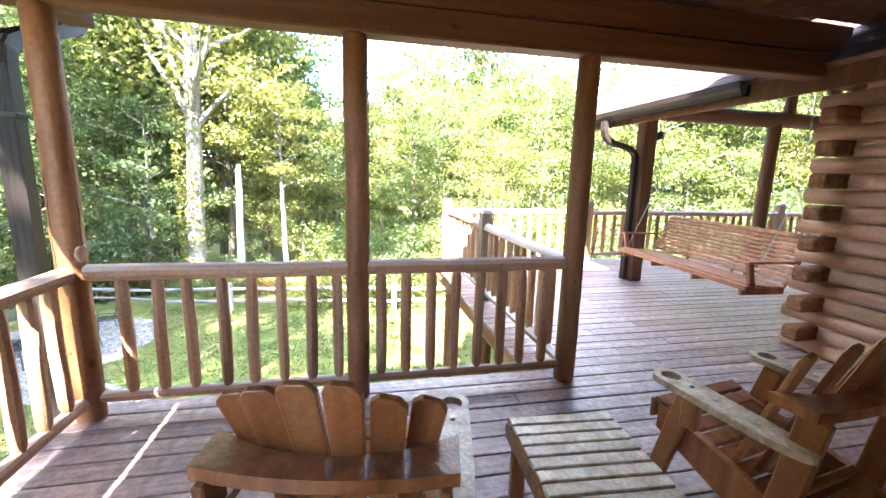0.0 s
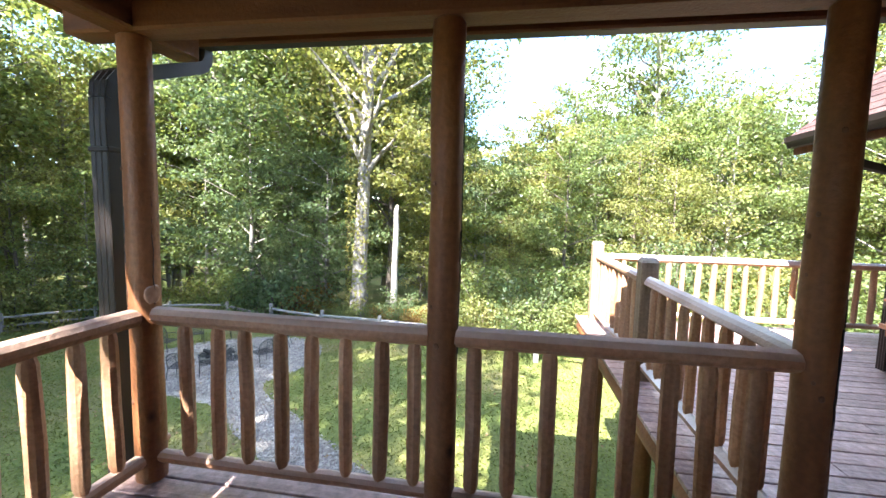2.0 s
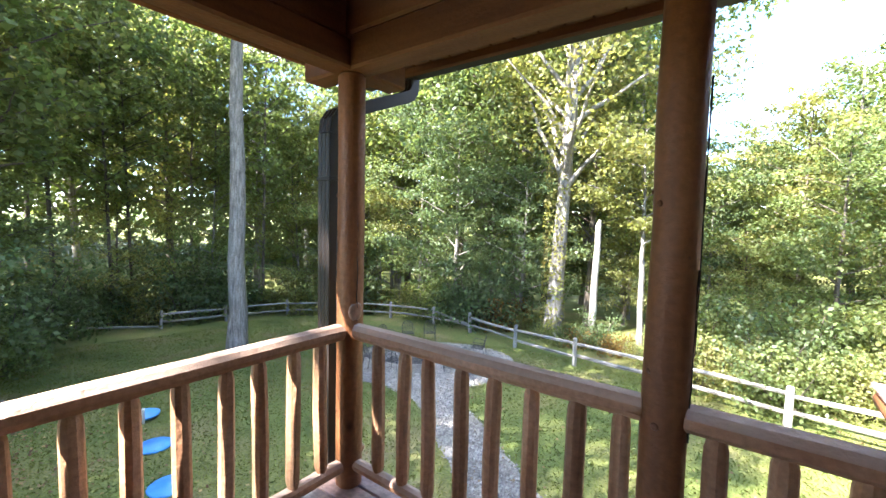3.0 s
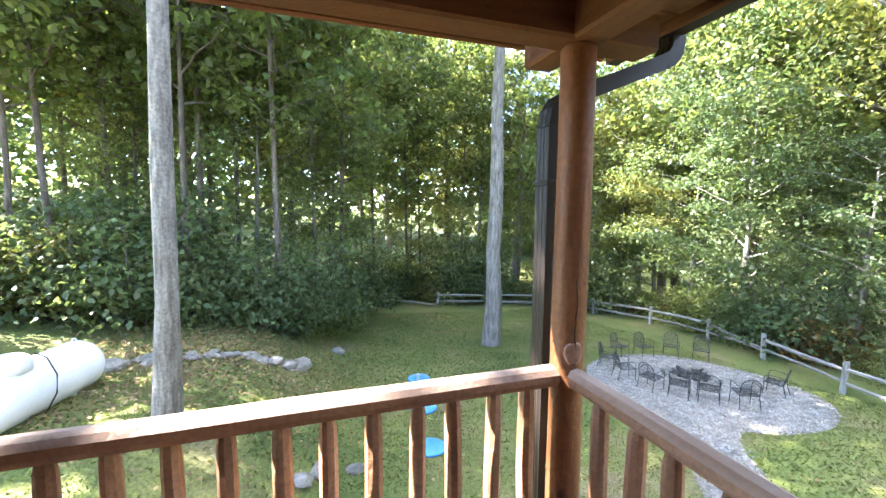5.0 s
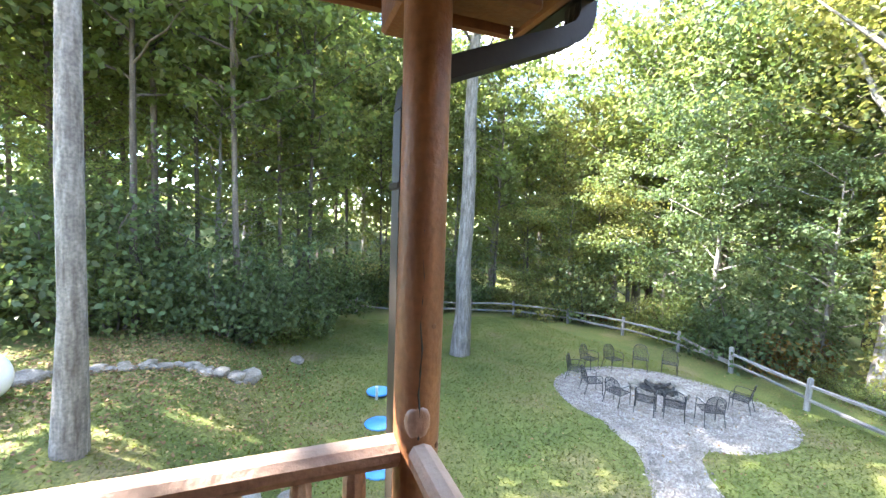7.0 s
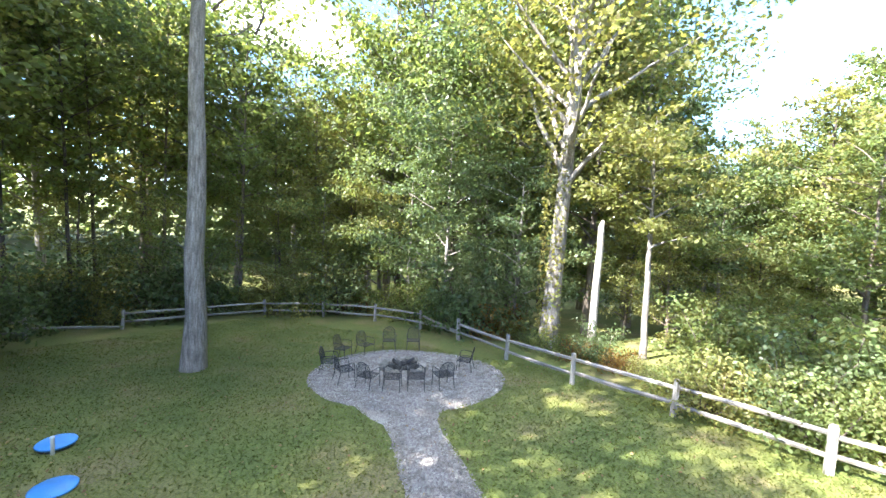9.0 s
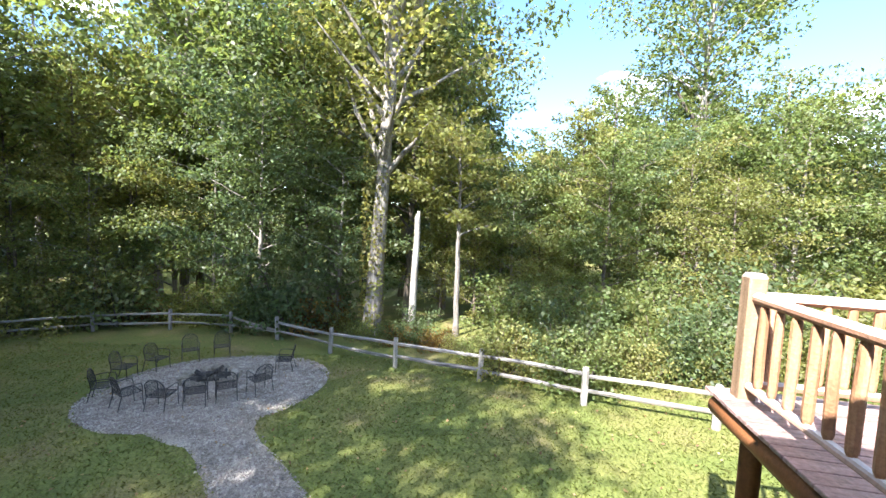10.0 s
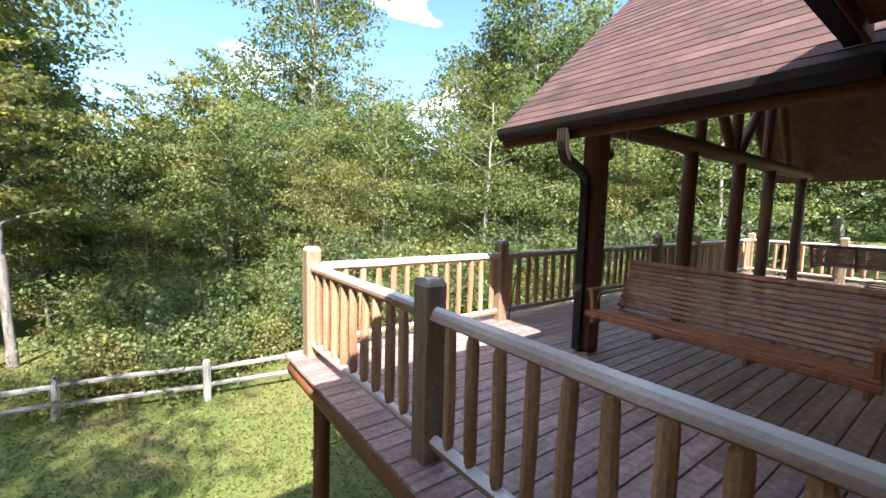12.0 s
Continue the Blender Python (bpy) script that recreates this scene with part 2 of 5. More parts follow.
# ---- building blocks ----
def mesh_of(name, bm, mat, smooth=False):
    me = bpy.data.meshes.new(name)
    bm.to_mesh(me)
    bm.free()
    me.materials.append(mat)
    if smooth:
        for p in me.polygons:
            p.use_smooth = True
    return me


def part(name, bm, mat, parent, label="", m=None, smooth=False):
    """Links a bmesh (or a finished mesh) as one object under a thing or a part, at the pose m in the parent's space."""
    me = bm if isinstance(bm, bpy.types.Mesh) else mesh_of(name, bm, mat, smooth)
    ob = new(name, me)
    ob.parent = parent
    if m is not None:
        ob.matrix_basis = m
    if label:
        ob["label"] = label
    return ob


def thing(name, label, category, m=None, group="", kind=""):
    ob = new(name)
    ob.empty_display_size = 0.1
    if m is not None:
        ob.matrix_basis = m
    return tagged(ob, label, category, group, kind)


def box(sx, sy, sz, bevel=0.006, at=(0, 0, 0), bm=None, turn=None):
    """A bevelled box centred at at."""
    b = bmesh.new()
    bmesh.ops.create_cube(b, size=1)
    bmesh.ops.scale(b, vec=(sx, sy, sz), verts=b.verts)
    if bevel:
        bmesh.ops.bevel(b, geom=b.edges[:], offset=min(bevel, 0.4 * min(sx, sy, sz)), segments=1, affect="EDGES", profile=0.5)
    m = Matrix.Translation(at) @ (turn or Matrix())
    bmesh.ops.transform(b, matrix=m, verts=b.verts)
    if bm is None:
        return b
    tmp = bpy.data.meshes.new("tmp")
    b.to_mesh(tmp)
    b.free()
    bm.from_mesh(tmp)
    bpy.data.meshes.remove(tmp)
    return bm


def lathe(rings, sides=12, seed=None, wob=0.0, cap=True, bm=None):
    """A round body along z: rings of (z, radius) or (z, radius, dx, dy)."""
    bm = bm or bmesh.new()
    rnd = random.Random(seed)
    facet = [1 + rnd.uniform(-wob, wob) for _ in range(sides)]
    loops = []
    for ring in rings:
        z, r = ring[0], ring[1]
        dx, dy = (ring[2], ring[3]) if len(ring) > 2 else (0, 0)
        loops.append([bm.verts.new((dx + r * f * math.cos(2 * math.pi * i / sides), dy + r * f * math.sin(2 * math.pi * i / sides), z + (rnd.uniform(-wob, wob) * r * 0.3 if wob else 0)))
                      for i, f in enumerate(facet)])
    for a, b in zip(loops, loops[1:]):
        for i in range(sides):
            bm.faces.new((a[i], a[(i + 1) % sides], b[(i + 1) % sides], b[i]))
    if cap:
        bm.faces.new(loops[0][::-1])
        bm.faces.new(loops[-1])
    return bm


def log_bm(length, radius, seed=0, sides=12, taper=0.0, wob=0.03, rounded=0.012):
    """A log along z from 0 to length, slightly crooked, with eased ends."""
    rnd = random.Random(seed)
    k = max(3, int(length / 0.35))
    rings = [(0, radius - rounded), (rounded, radius)]
    for i in range(1, k):
        u = i / k
        rings.append((length * u, radius * (1 - taper * u) * rnd.uniform(0.965, 1.035), rnd.uniform(-1, 1) * radius * 0.05, rnd.uniform(-1, 1) * radius * 0.05))
    rings += [(length - rounded, radius * (1 - taper)), (length, radius * (1 - taper) - rounded)]
    return lathe(rings, sides, seed, wob)


def along(a, b):
    """The pose that lays a z-long body from a to b."""
    a, b = Vector(a), Vector(b)
    d = b - a
    return Matrix.Translation(a) @ d.to_track_quat("Z", "X").to_matrix().to_4x4()


def tube(points, radius, sides=8, bm=None):
    """A bent pipe through points."""
    bm = bm or bmesh.new()
    pts = [Vector(p) for p in points]
    loops = []
    for i, p in enumerate(pts):
        d = (pts[min(i + 1, len(pts) - 1)] - pts[max(i - 1, 0)]).normalized()
        q = d.to_track_quat("Z", "Y")
        loops.append([bm.verts.new(p + q @ Vector((radius * math.cos(2 * math.pi * k / sides), radius * math.sin(2 * math.pi * k / sides), 0))) for k in range(sides)])
    for a, b in zip(loops, loops[1:]):
        for k in range(sides):
            bm.faces.new((a[k], a[(k + 1) % sides], b[(k + 1) % sides], b[k]))
    bm.faces.new(loops[0][::-1])
    bm.faces.new(loops[-1])
    return bm


def sweep(points, w, d, bm=None, up=(1, 0, 0)):
    """A ribbed rectangular pipe (downspout) through points, w wide along up, d deep."""
    bm = bm or bmesh.new()
    pts = [Vector(p) for p in points]
    prof = []
    for sx in range(7):
        prof.append((-w / 2 + w * sx / 6, -d / 2 + (0.006 if sx % 2 else 0)))
    for sx in range(7):
        prof.append((w / 2 - w * sx / 6, d / 2 - (0.006 if sx % 2 else 0)))
    loops = []
    for i, p in enumerate(pts):
        t = (pts[min(i + 1, len(pts) - 1)] - pts[max(i - 1, 0)]).normalized()
        u = Vector(up)
        u = (u - t * u.dot(t)).normalized()
        v = t.cross(u)
        loops.append([bm.verts.new(p + u * a + v * b) for a, b in prof])
    for a, b in zip(loops, loops[1:]):
        for k in range(len(prof)):
            bm.faces.new((a[k], a[(k + 1) % len(prof)], b[(k + 1) % len(prof)], b[k]))
    bm.faces.new(loops[0][::-1])
    bm.faces.new(loops[-1])
    return bm


def smoothstep(a, b, x):
    u = np.clip((x - a) / (b - a), 0, 1)
    return u * u * (3 - 2 * u)


def ground_z(x, y):
    """Height of the yard: falls away from the house to the left and ahead, with a bank up to the woods at the left and a hollow past the fence."""
    x, y = np.asarray(x, float), np.asarray(y, float)
    xc, yc = np.clip(x, -30, 16), np.clip(y, -40, 24)
    z = -2.75 + 0.065 * xc - 0.035 * yc
    z = z + 1.45 * smoothstep(4.5, -0.5, yc) * smoothstep(-2, -6, xc)
    z = z + 0.12 * np.clip(-3 - yc, 0, 40) * smoothstep(-4, -10, xc)
    z = z - 0.05 * np.clip(y - 19, 0, 14) + 0.16 * np.clip(y - 48, 0, 60)
    z = z + 0.1 * np.clip(-32 - x, 0, 60) + 0.12 * np.clip(x - 40, 0, 60)
    return z + 0.05 * np.sin(x * 0.7 + 1.3) * np.cos(y * 0.6)


def gz(x, y):
    return float(ground_z(x, y))

# ---- ground ----
def sheet(name, xs, ys, mat, lift=0.0):
    X, Y = np.meshgrid(xs, ys)
    Z = ground_z(X, Y) + lift
    me = bpy.data.meshes.new(name)
    nx, ny = len(xs), len(ys)
    verts = np.stack([X, Y, Z], -1).reshape(-1, 3)
    i = (np.arange(ny - 1)[:, None] * nx + np.arange(nx - 1)[None]).reshape(-1)
    faces = np.stack([i, i + 1, i + nx + 1, i + nx], 1)
    me.from_pydata(verts.tolist(), [], faces.tolist())
    me.materials.append(mat)
    me.polygons.foreach_set("use_smooth", [True] * len(me.polygons))
    return new(name, me)


far = np.concatenate([np.linspace(-400, -45, 18), np.arange(-44, 44.1, 0.5), np.linspace(45, 400, 18)])
tagged(sheet("ground", far, far, LAWN), "mown green lawn with bare brown patches, sloping gently", "lawn", kind="structure")


def outline_sheet(name, rim, mat, lift, label, category, seed):
    """A flat bed with an uneven rim laid on the ground."""
    bm = bmesh.new()
    cx, cy = sum(p[0] for p in rim) / len(rim), sum(p[1] for p in rim) / len(rim)
    rings = []
    for k in range(1, 9):
        u = k / 8
        rings.append([bm.verts.new((cx + (x - cx) * u, cy + (y - cy) * u, gz(cx + (x - cx) * u, cy + (y - cy) * u) + lift * (1 if k < 8 else -0.6))) for x, y in rim])
    c = bm.verts.new((cx, cy, gz(cx, cy) + lift))
    n = len(rim)
    for i in range(n):
        bm.faces.new((c, rings[0][i], rings[0][(i + 1) % n]))
        for a, b in zip(rings, rings[1:]):
            bm.faces.new((a[i], b[i], b[(i + 1) % n], a[(i + 1) % n]))
    ob = new(name, mesh_of(name, bm, mat, True))
    return tagged(ob, label, category, kind="structure")


PATIO, PATIO_R = (-8.25, 13.5), (3.25, 3.1)
rnd = random.Random(3)
rim = []
for k in range(72):
    a = 2 * math.pi * k / 72
    w = 1 + 0.03 * math.sin(3 * a + 1) + 0.02 * math.sin(7 * a) + rnd.uniform(-0.012, 0.012)
    rim.append((PATIO[0] + PATIO_R[0] * w * math.cos(a), PATIO[1] + PATIO_R[1] * w * math.sin(a)))
outline_sheet("gravel_patio", rim, GRAVEL, 0.03, "round pale gravel patio in the lawn", "patio", 1)


def path_x(u):
    """The middle of the gravel path, from the patio (u=0) to below the porch (u=1)."""
    return -6.7 + 6.9 * u + 0.08 * math.sin(u * 6.0), 11.5 - 5.4 * u


left, right = [], []
for k in range(25):
    u = k / 24
    (x0, y0), (x1, y1) = path_x(max(0, u - 0.02)), path_x(min(1, u + 0.02))
    d = Vector((x1 - x0, y1 - y0)).normalized()
    x, y = path_x(u)
    w = 0.63 + 0.6 * max(0, 1 - u * 7) + rnd.uniform(-0.04, 0.04)
    left.append((x - d.y * w, y + d.x * w))
    right.append((x + d.y * w, y - d.x * w))
bm = bmesh.new()
la = [bm.verts.new((x, y, gz(x, y) + 0.008)) for x, y in left]
mid = [bm.verts.new((*path_x(k / 24), gz(*path_x(k / 24)) + 0.035)) for k in range(25)]
ra = [bm.verts.new((x, y, gz(x, y) + 0.008)) for x, y in right]
for k in range(24):
    bm.faces.new((la[k], mid[k], mid[k + 1], la[k + 1]))
    bm.faces.new((mid[k], ra[k], ra[k + 1], mid[k + 1]))
tagged(new("gravel_path", mesh_of("gravel_path", bm, GRAVEL, True)), "winding pale gravel path across the lawn", "path", kind="structure")


# ---- porch and deck ----
CORNER, MID, RIGHT = (-0.70, 3.27), (0.85, 3.27), (2.35, 3.27)
DECK_A, DECK_C, DECK_B = (2.35, 5.28), (2.35, 7.35), (4.95, 7.35)
BEAM_Z = 2.26


def round_post(x, y, z0, z1, r, mat, label, seed, name="log_post"):
    ob = thing(name, label, "post", pose(x, y, z0), group="porch posts")
    part("shaft", log_bm(z1 - z0, r, seed, 20, 0.02, 0.02), mat, ob, smooth=True)
    rnd = random.Random(900 + seed)
    for _ in range(11):
        a, s = rnd.uniform(0, 6.28), rnd.uniform(0.007, 0.014)
        k = lathe([(-s * 0.5, s * 0.3), (0, s), (s * 0.35, s * 0.7), (s * 0.25, 0.002)], 9, seed, 0.1)
        part("knot", k, DARKLOG, ob, "", pose(0, 0, rnd.uniform(0.25, z1 - z0 - 0.1), 0, 0, math.degrees(a)) @ pose(r * 0.985, 0, 0, 0, 90, 0), True)
    for _ in range(2):
        a, z, h = rnd.uniform(-2.2, 0.9), rnd.uniform(0.3, 1.1), rnd.uniform(0.5, 1.0)
        pts = [(0, 0.004 * math.sin(i * 2.1 + seed), h * i / 9) for i in range(10)]
        part("drying_crack", tube(pts, 0.0032, 4), BLACK, ob, "", pose(0, 0, z, 0, 0, math.degrees(a)) @ pose(r * 1.0, 0, 0))
    return ob


for seed, (x, y) in enumerate((CORNER, MID, RIGHT)):
    p = round_post(x, y, 0, BEAM_Z, 0.073, LOG, "round honey-brown log post carrying the porch beam", seed)
    if seed == 0:
        part("knot_bump", lathe([(0, 0.05), (0.012, 0.046), (0.017, 0.035), (0.018, 0.005)], 16, 4, 0.06), RAIL, p, "pale flat-trimmed knot above the rail joint", pose(0, 0, 1.0, 0, 0, -16) @ pose(0.058, 0, 0, 0, 90, 0) @ Matrix.Diagonal((1.15, 0.85, 1, 1)), True)
        part("lower_knot", lathe([(-0.04, 0.012), (0, 0.035), (0.04, 0.012)], 10, 5, 0.08), RAIL, p, "", pose(0.03, 0.045, 0.2), True)


def baluster_mesh(h, seed):
    r = 0.034
    bm = lathe([(0, 0.012), (0.02, 0.018), (0.07, r * 0.96), (0.12, r), (h * 0.5, r * 1.03, 0.003, 0.002), (h - 0.12, r), (h - 0.06, r * 0.95), (h - 0.015, 0.022), (h, 0.013)], 9, seed, 0.1)
    return mesh_of("baluster", bm, BALUSTER)


BAL = [baluster_mesh(0.76, s) for s in range(6)]


def railing(a, b, count, label, seed, ends=0.06, z0=0.0, mat=RAIL, group="porch railings", first=None, step=0.0):
    """A log railing between two posts: hewn top rail, bottom rail and peeled balusters."""
    a, b = Vector((*a, z0)), Vector((*b, z0))
    d = (b - a).normalized()
    ob = thing("log_railing", label, "railing", Matrix.Translation(a), group=group)
    L = (b - a).length
    rnd = random.Random(seed)
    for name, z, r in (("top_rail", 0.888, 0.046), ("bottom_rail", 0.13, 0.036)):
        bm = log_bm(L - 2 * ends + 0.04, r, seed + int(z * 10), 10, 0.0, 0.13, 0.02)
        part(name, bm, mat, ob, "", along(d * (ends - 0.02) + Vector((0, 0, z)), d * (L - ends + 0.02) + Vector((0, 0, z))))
    for k in range(count):
        u = ends + (L - 2 * ends) * (k + 0.5) / count if first is None else first + step * k
        p = d * (u + rnd.uniform(-0.006, 0.006))
        part("baluster", BAL[rnd.randrange(6)], BALUSTER, ob, "", pose(p.x, p.y, 0.118 + rnd.uniform(-0.006, 0.006), rnd.uniform(-0.8, 0.8), rnd.uniform(-0.8, 0.8), rnd.uniform(0, 360)))
    return ob


WEATHERED = "weathered log railing with peeled balusters"
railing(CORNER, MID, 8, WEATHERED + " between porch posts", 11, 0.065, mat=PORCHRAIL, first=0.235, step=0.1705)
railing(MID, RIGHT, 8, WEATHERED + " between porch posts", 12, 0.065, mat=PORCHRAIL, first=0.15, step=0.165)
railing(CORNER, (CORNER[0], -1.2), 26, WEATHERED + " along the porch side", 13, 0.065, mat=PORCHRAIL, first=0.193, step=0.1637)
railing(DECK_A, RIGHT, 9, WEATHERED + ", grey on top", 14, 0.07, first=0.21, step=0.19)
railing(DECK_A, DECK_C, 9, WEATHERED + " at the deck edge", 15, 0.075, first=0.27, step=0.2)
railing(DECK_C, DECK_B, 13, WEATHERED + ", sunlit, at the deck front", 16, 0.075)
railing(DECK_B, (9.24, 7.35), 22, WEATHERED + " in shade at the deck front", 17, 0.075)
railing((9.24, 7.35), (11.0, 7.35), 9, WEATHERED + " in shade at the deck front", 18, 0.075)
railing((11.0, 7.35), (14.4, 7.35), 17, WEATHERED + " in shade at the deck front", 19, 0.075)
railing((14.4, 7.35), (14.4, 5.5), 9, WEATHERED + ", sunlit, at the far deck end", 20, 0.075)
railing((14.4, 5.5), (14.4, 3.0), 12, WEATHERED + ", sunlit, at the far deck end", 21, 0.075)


def square_post(x, y, h, label, seed):
    ob = thing("deck_post", label, "post", pose(x, y, -0.06), group="deck rail posts")
    bm = box(0.14, 0.14, h + 0.02, 0.006, (0, 0, h / 2))
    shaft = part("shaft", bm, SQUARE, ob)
    cap = bmesh.new()
    s, zc = 0.07, h + 0.01
    base = [cap.verts.new((sx * s, sy * s, zc)) for sx, sy in ((-1, -1), (1, -1), (1, 1), (-1, 1))]
    top = [cap.verts.new((sx * s * 0.72, sy * s * 0.72, zc + 0.035)) for sx, sy in ((-1, -1), (1, -1), (1, 1), (-1, 1))]
    cap.faces.new(top)
    for i in range(4):
        cap.faces.new((base[i], base[(i + 1) % 4], top[(i + 1) % 4], top[i]))
    part("chamfered_top", cap, SQUARE, shaft)
    return ob


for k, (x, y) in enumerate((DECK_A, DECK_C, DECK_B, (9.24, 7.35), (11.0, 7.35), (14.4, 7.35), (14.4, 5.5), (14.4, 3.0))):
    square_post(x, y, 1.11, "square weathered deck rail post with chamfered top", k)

# posts and rim under the deck
for k, (x, y) in enumerate(((2.42, 7.28), (2.42, 3.4), (5.5, 7.28), (8.6, 7.28), (11.5, 7.28), (14.3, 7.28), (-0.6, 3.2), (-0.6, 0.2), (2.42, 5.3))):
    g = gz(x, y) - 0.15
    ob = thing("deck_support_post", "round brown log post under the deck", "post", pose(x, y, g), group="deck support posts")
    part("shaft", log_bm(-0.3 - g, 0.085, 40 + k, 16, 0.02, 0.02), LOG, ob, smooth=True)


def rim_log(a, b, seed, r=0.1):
    L = (Vector(b) - Vector(a)).length
    ob = tagged(new("rim_log", mesh_of("rim_log", log_bm(L, r, seed, 14, 0, 0.03), LOG, True)), "long round log beam along the deck edge", "beam", "deck rim logs")
    ob.matrix_basis = along(a, b)


rim_log((2.24, 3.45, -0.15), (2.24, 7.5, -0.15), 61)
rim_log((2.34, 7.43, -0.15), (14.5, 7.43, -0.15), 62)
rim_log((-0.78, 3.36, -0.15), (2.2, 3.36, -0.15), 63)
rim_log((-0.8, -1.3, -0.15), (-0.8, 3.26, -0.15), 64)
rim_log((14.5, 2.5, -0.15), (14.5, 7.5, -0.15), 65)

# roof posts of the gable porch
GABLE_Y, EAVE_X, RIDGE_X, SLOPE = 5.96, 4.18, 8.65, 0.875
GABLE_POSTS = (7.12, 8.88, 10.34, 12.4)
rp = thing("corner_roof_post", "thick dark square-hewn timber post with a lamp", "post", pose(4.92, GABLE_Y, 0))
part("shaft", box(0.2, 0.2, 2.35, 0.02, (0, 0, 1.175)), DARKLOG, rp)
lamp = part("flood_lamp", lathe([(0, 0.03), (0.02, 0.055), (0.13, 0.06), (0.14, 0.045)], 14, 1), BLACK, rp, "small black cylinder flood lamp", pose(0.11, 0.0, 2.1, 0, 75, 0), True)
for k, x in enumerate(GABLE_POSTS):
    ob = thing("gable_post", "dark round log post under the gable truss", "post", pose(x, GABLE_Y, 0), group="gable posts")
    part("shaft", log_bm(2.37, 0.095, 70 + k, 16, 0.0, 0.02), DARKLOG, ob, smooth=True)
truss = thing("gable_truss", "dark log truss in the open gable end", "truss", pose(4.6, GABLE_Y, 2.42))
part("tie_log", log_bm(8.2, 0.115, 80, 16, 0, 0.02), DARKLOG, truss, "", along((0, 0, 0.03), (8.2, 0, 0.03)), True)
for x0, x1, z1 in ((2.75, 2.75, 1.6), (4.05, 4.05, 3.1), (5.5, 5.5, 1.5), (3.95, 2.5, 1.6), (4.15, 5.7, 1.7), (1.2, 2.1, 1.2), (6.9, 6.0, 1.2)):
    part("web_log", log_bm(math.hypot(x1 - x0, z1), 0.075, int(x0 * 10), 14, 0, 0.02), DARKLOG, truss, "", along((x0, 0, 0.05), (x1, 0, 0.05 + z1)), True)

# main roof over the gable porch and house
ROOF_Y0, ROOF_Y1 = -4.0, 6.64
ang = math.degrees(math.atan(SLOPE))
ridge_z = 2.36 + SLOPE * (RIDGE_X - EAVE_X)
run = math.hypot(RIDGE_X - EAVE_X, ridge_z - 2.36)
roof = thing("house_roof", "steep gable roof of red-brown shingles", "roof", kind="structure")
for side in (1, -1):
    x0 = EAVE_X if side == 1 else 2 * RIDGE_X - EAVE_X
    bm = box(run, ROOF_Y1 - ROOF_Y0, 0.05, 0.004, (run / 2, (ROOF_Y0 + ROOF_Y1) / 2, -0.03))
    part("roof_deck", bm, DARKLOG, roof, "stained plank soffit under the roof", Matrix.Translation((x0, 0, 2.36)) @ pose(0, 0, 0, 0, 0, 0 if side == 1 else 180) @ (Matrix.Translation((0, 0 if side == 1 else -(ROOF_Y0 + ROOF_Y1), 0))) @ pose(0, 0, 0, 0, -ang, 0))
    part("rake_board", box(run, 0.04, 0.17, 0.006, (run / 2, 0, -0.11)), BEAM, roof, "", Matrix.Translation((x0, ROOF_Y1 + 0.018, 2.36)) @ pose(0, 0, 0, 0, 0, 0 if side == 1 else 180) @ pose(0, 0, 0, 0, -ang, 0))
part("fascia", box(0.035, 5.0, 0.16, 0.005), BEAM, roof, "reddish fascia board under the gutter", pose(EAVE_X + 0.05, 4.15, 2.25))

# porch roof over the camera's porch: beams, ceiling, soffit and gutter
def timber(name, a, b, w, h, mat, label, category="beam", group=""):
    L = (Vector(b) - Vector(a)).length
    ob = tagged(new(name, mesh_of(name, box(w, h, L, 0.012, (0, 0, L / 2)), mat)), label, category, group)
    d = Vector(b) - Vector(a)
    x = Vector((0, 0, 1)).cross(d).normalized()
    y = d.normalized().cross(x)
    m = Matrix((x, y, d.normalized())).transposed().to_4x4()
    ob.matrix_basis = Matrix.Translation(a) @ m
    return ob


timber("porch_beam", (-1.02, 3.27, 2.345), (4.4, 3.27, 2.345), 0.15, 0.17, BEAM, "stained timber beam over the porch front", group="porch beams")
timber("porch_beam", (-0.7, -1.6, 2.335), (-0.7, 3.62, 2.335), 0.145, 0.15, BEAM, "stained timber beam over the porch side", group="porch beams")
timber("porch_plate", (-1.02, 3.26, 2.53), (4.4, 3.26, 2.53), 0.13, 0.19, BEAM, "stained upper timber on the porch beam", group="porch beams")
timber("porch_plate", (-0.71, -1.6, 2.51), (-0.71, 3.19, 2.51), 0.13, 0.19, BEAM, "stained upper timber on the porch beam", group="porch beams")


def plank_ceiling(name, x0, x1, y0, y1, z, label):
    bm = bmesh.new()
    n = int((x1 - x0) / 0.14)
    w = (x1 - x0) / n
    for k in range(n):
        box(w - 0.008, y1 - y0, 0.02, 0.003, (x0 + w * (k + 0.5), (y0 + y1) / 2, z + 0.01), bm)
    box(x1 - x0, y1 - y0, 0.05, 0, ((x0 + x1) / 2, (y0 + y1) / 2, z + 0.05), bm)
    return tagged(new(name, mesh_of(name, bm, BEAM)), label, "ceiling", kind="structure")


plank_ceiling("ceiling", -0.64, 4.74, -1.6, 3.18, 2.63, "dark reddish plank porch ceiling")
plank_ceiling("ceiling_soffit", -1.05, 4.1, 3.36, 3.86, 2.5, "stained plank soffit under the porch eave")
plank_ceiling("ceiling_side", -1.25, -0.79, -1.6, 3.86, 2.505, "stained plank soffit beside the porch")
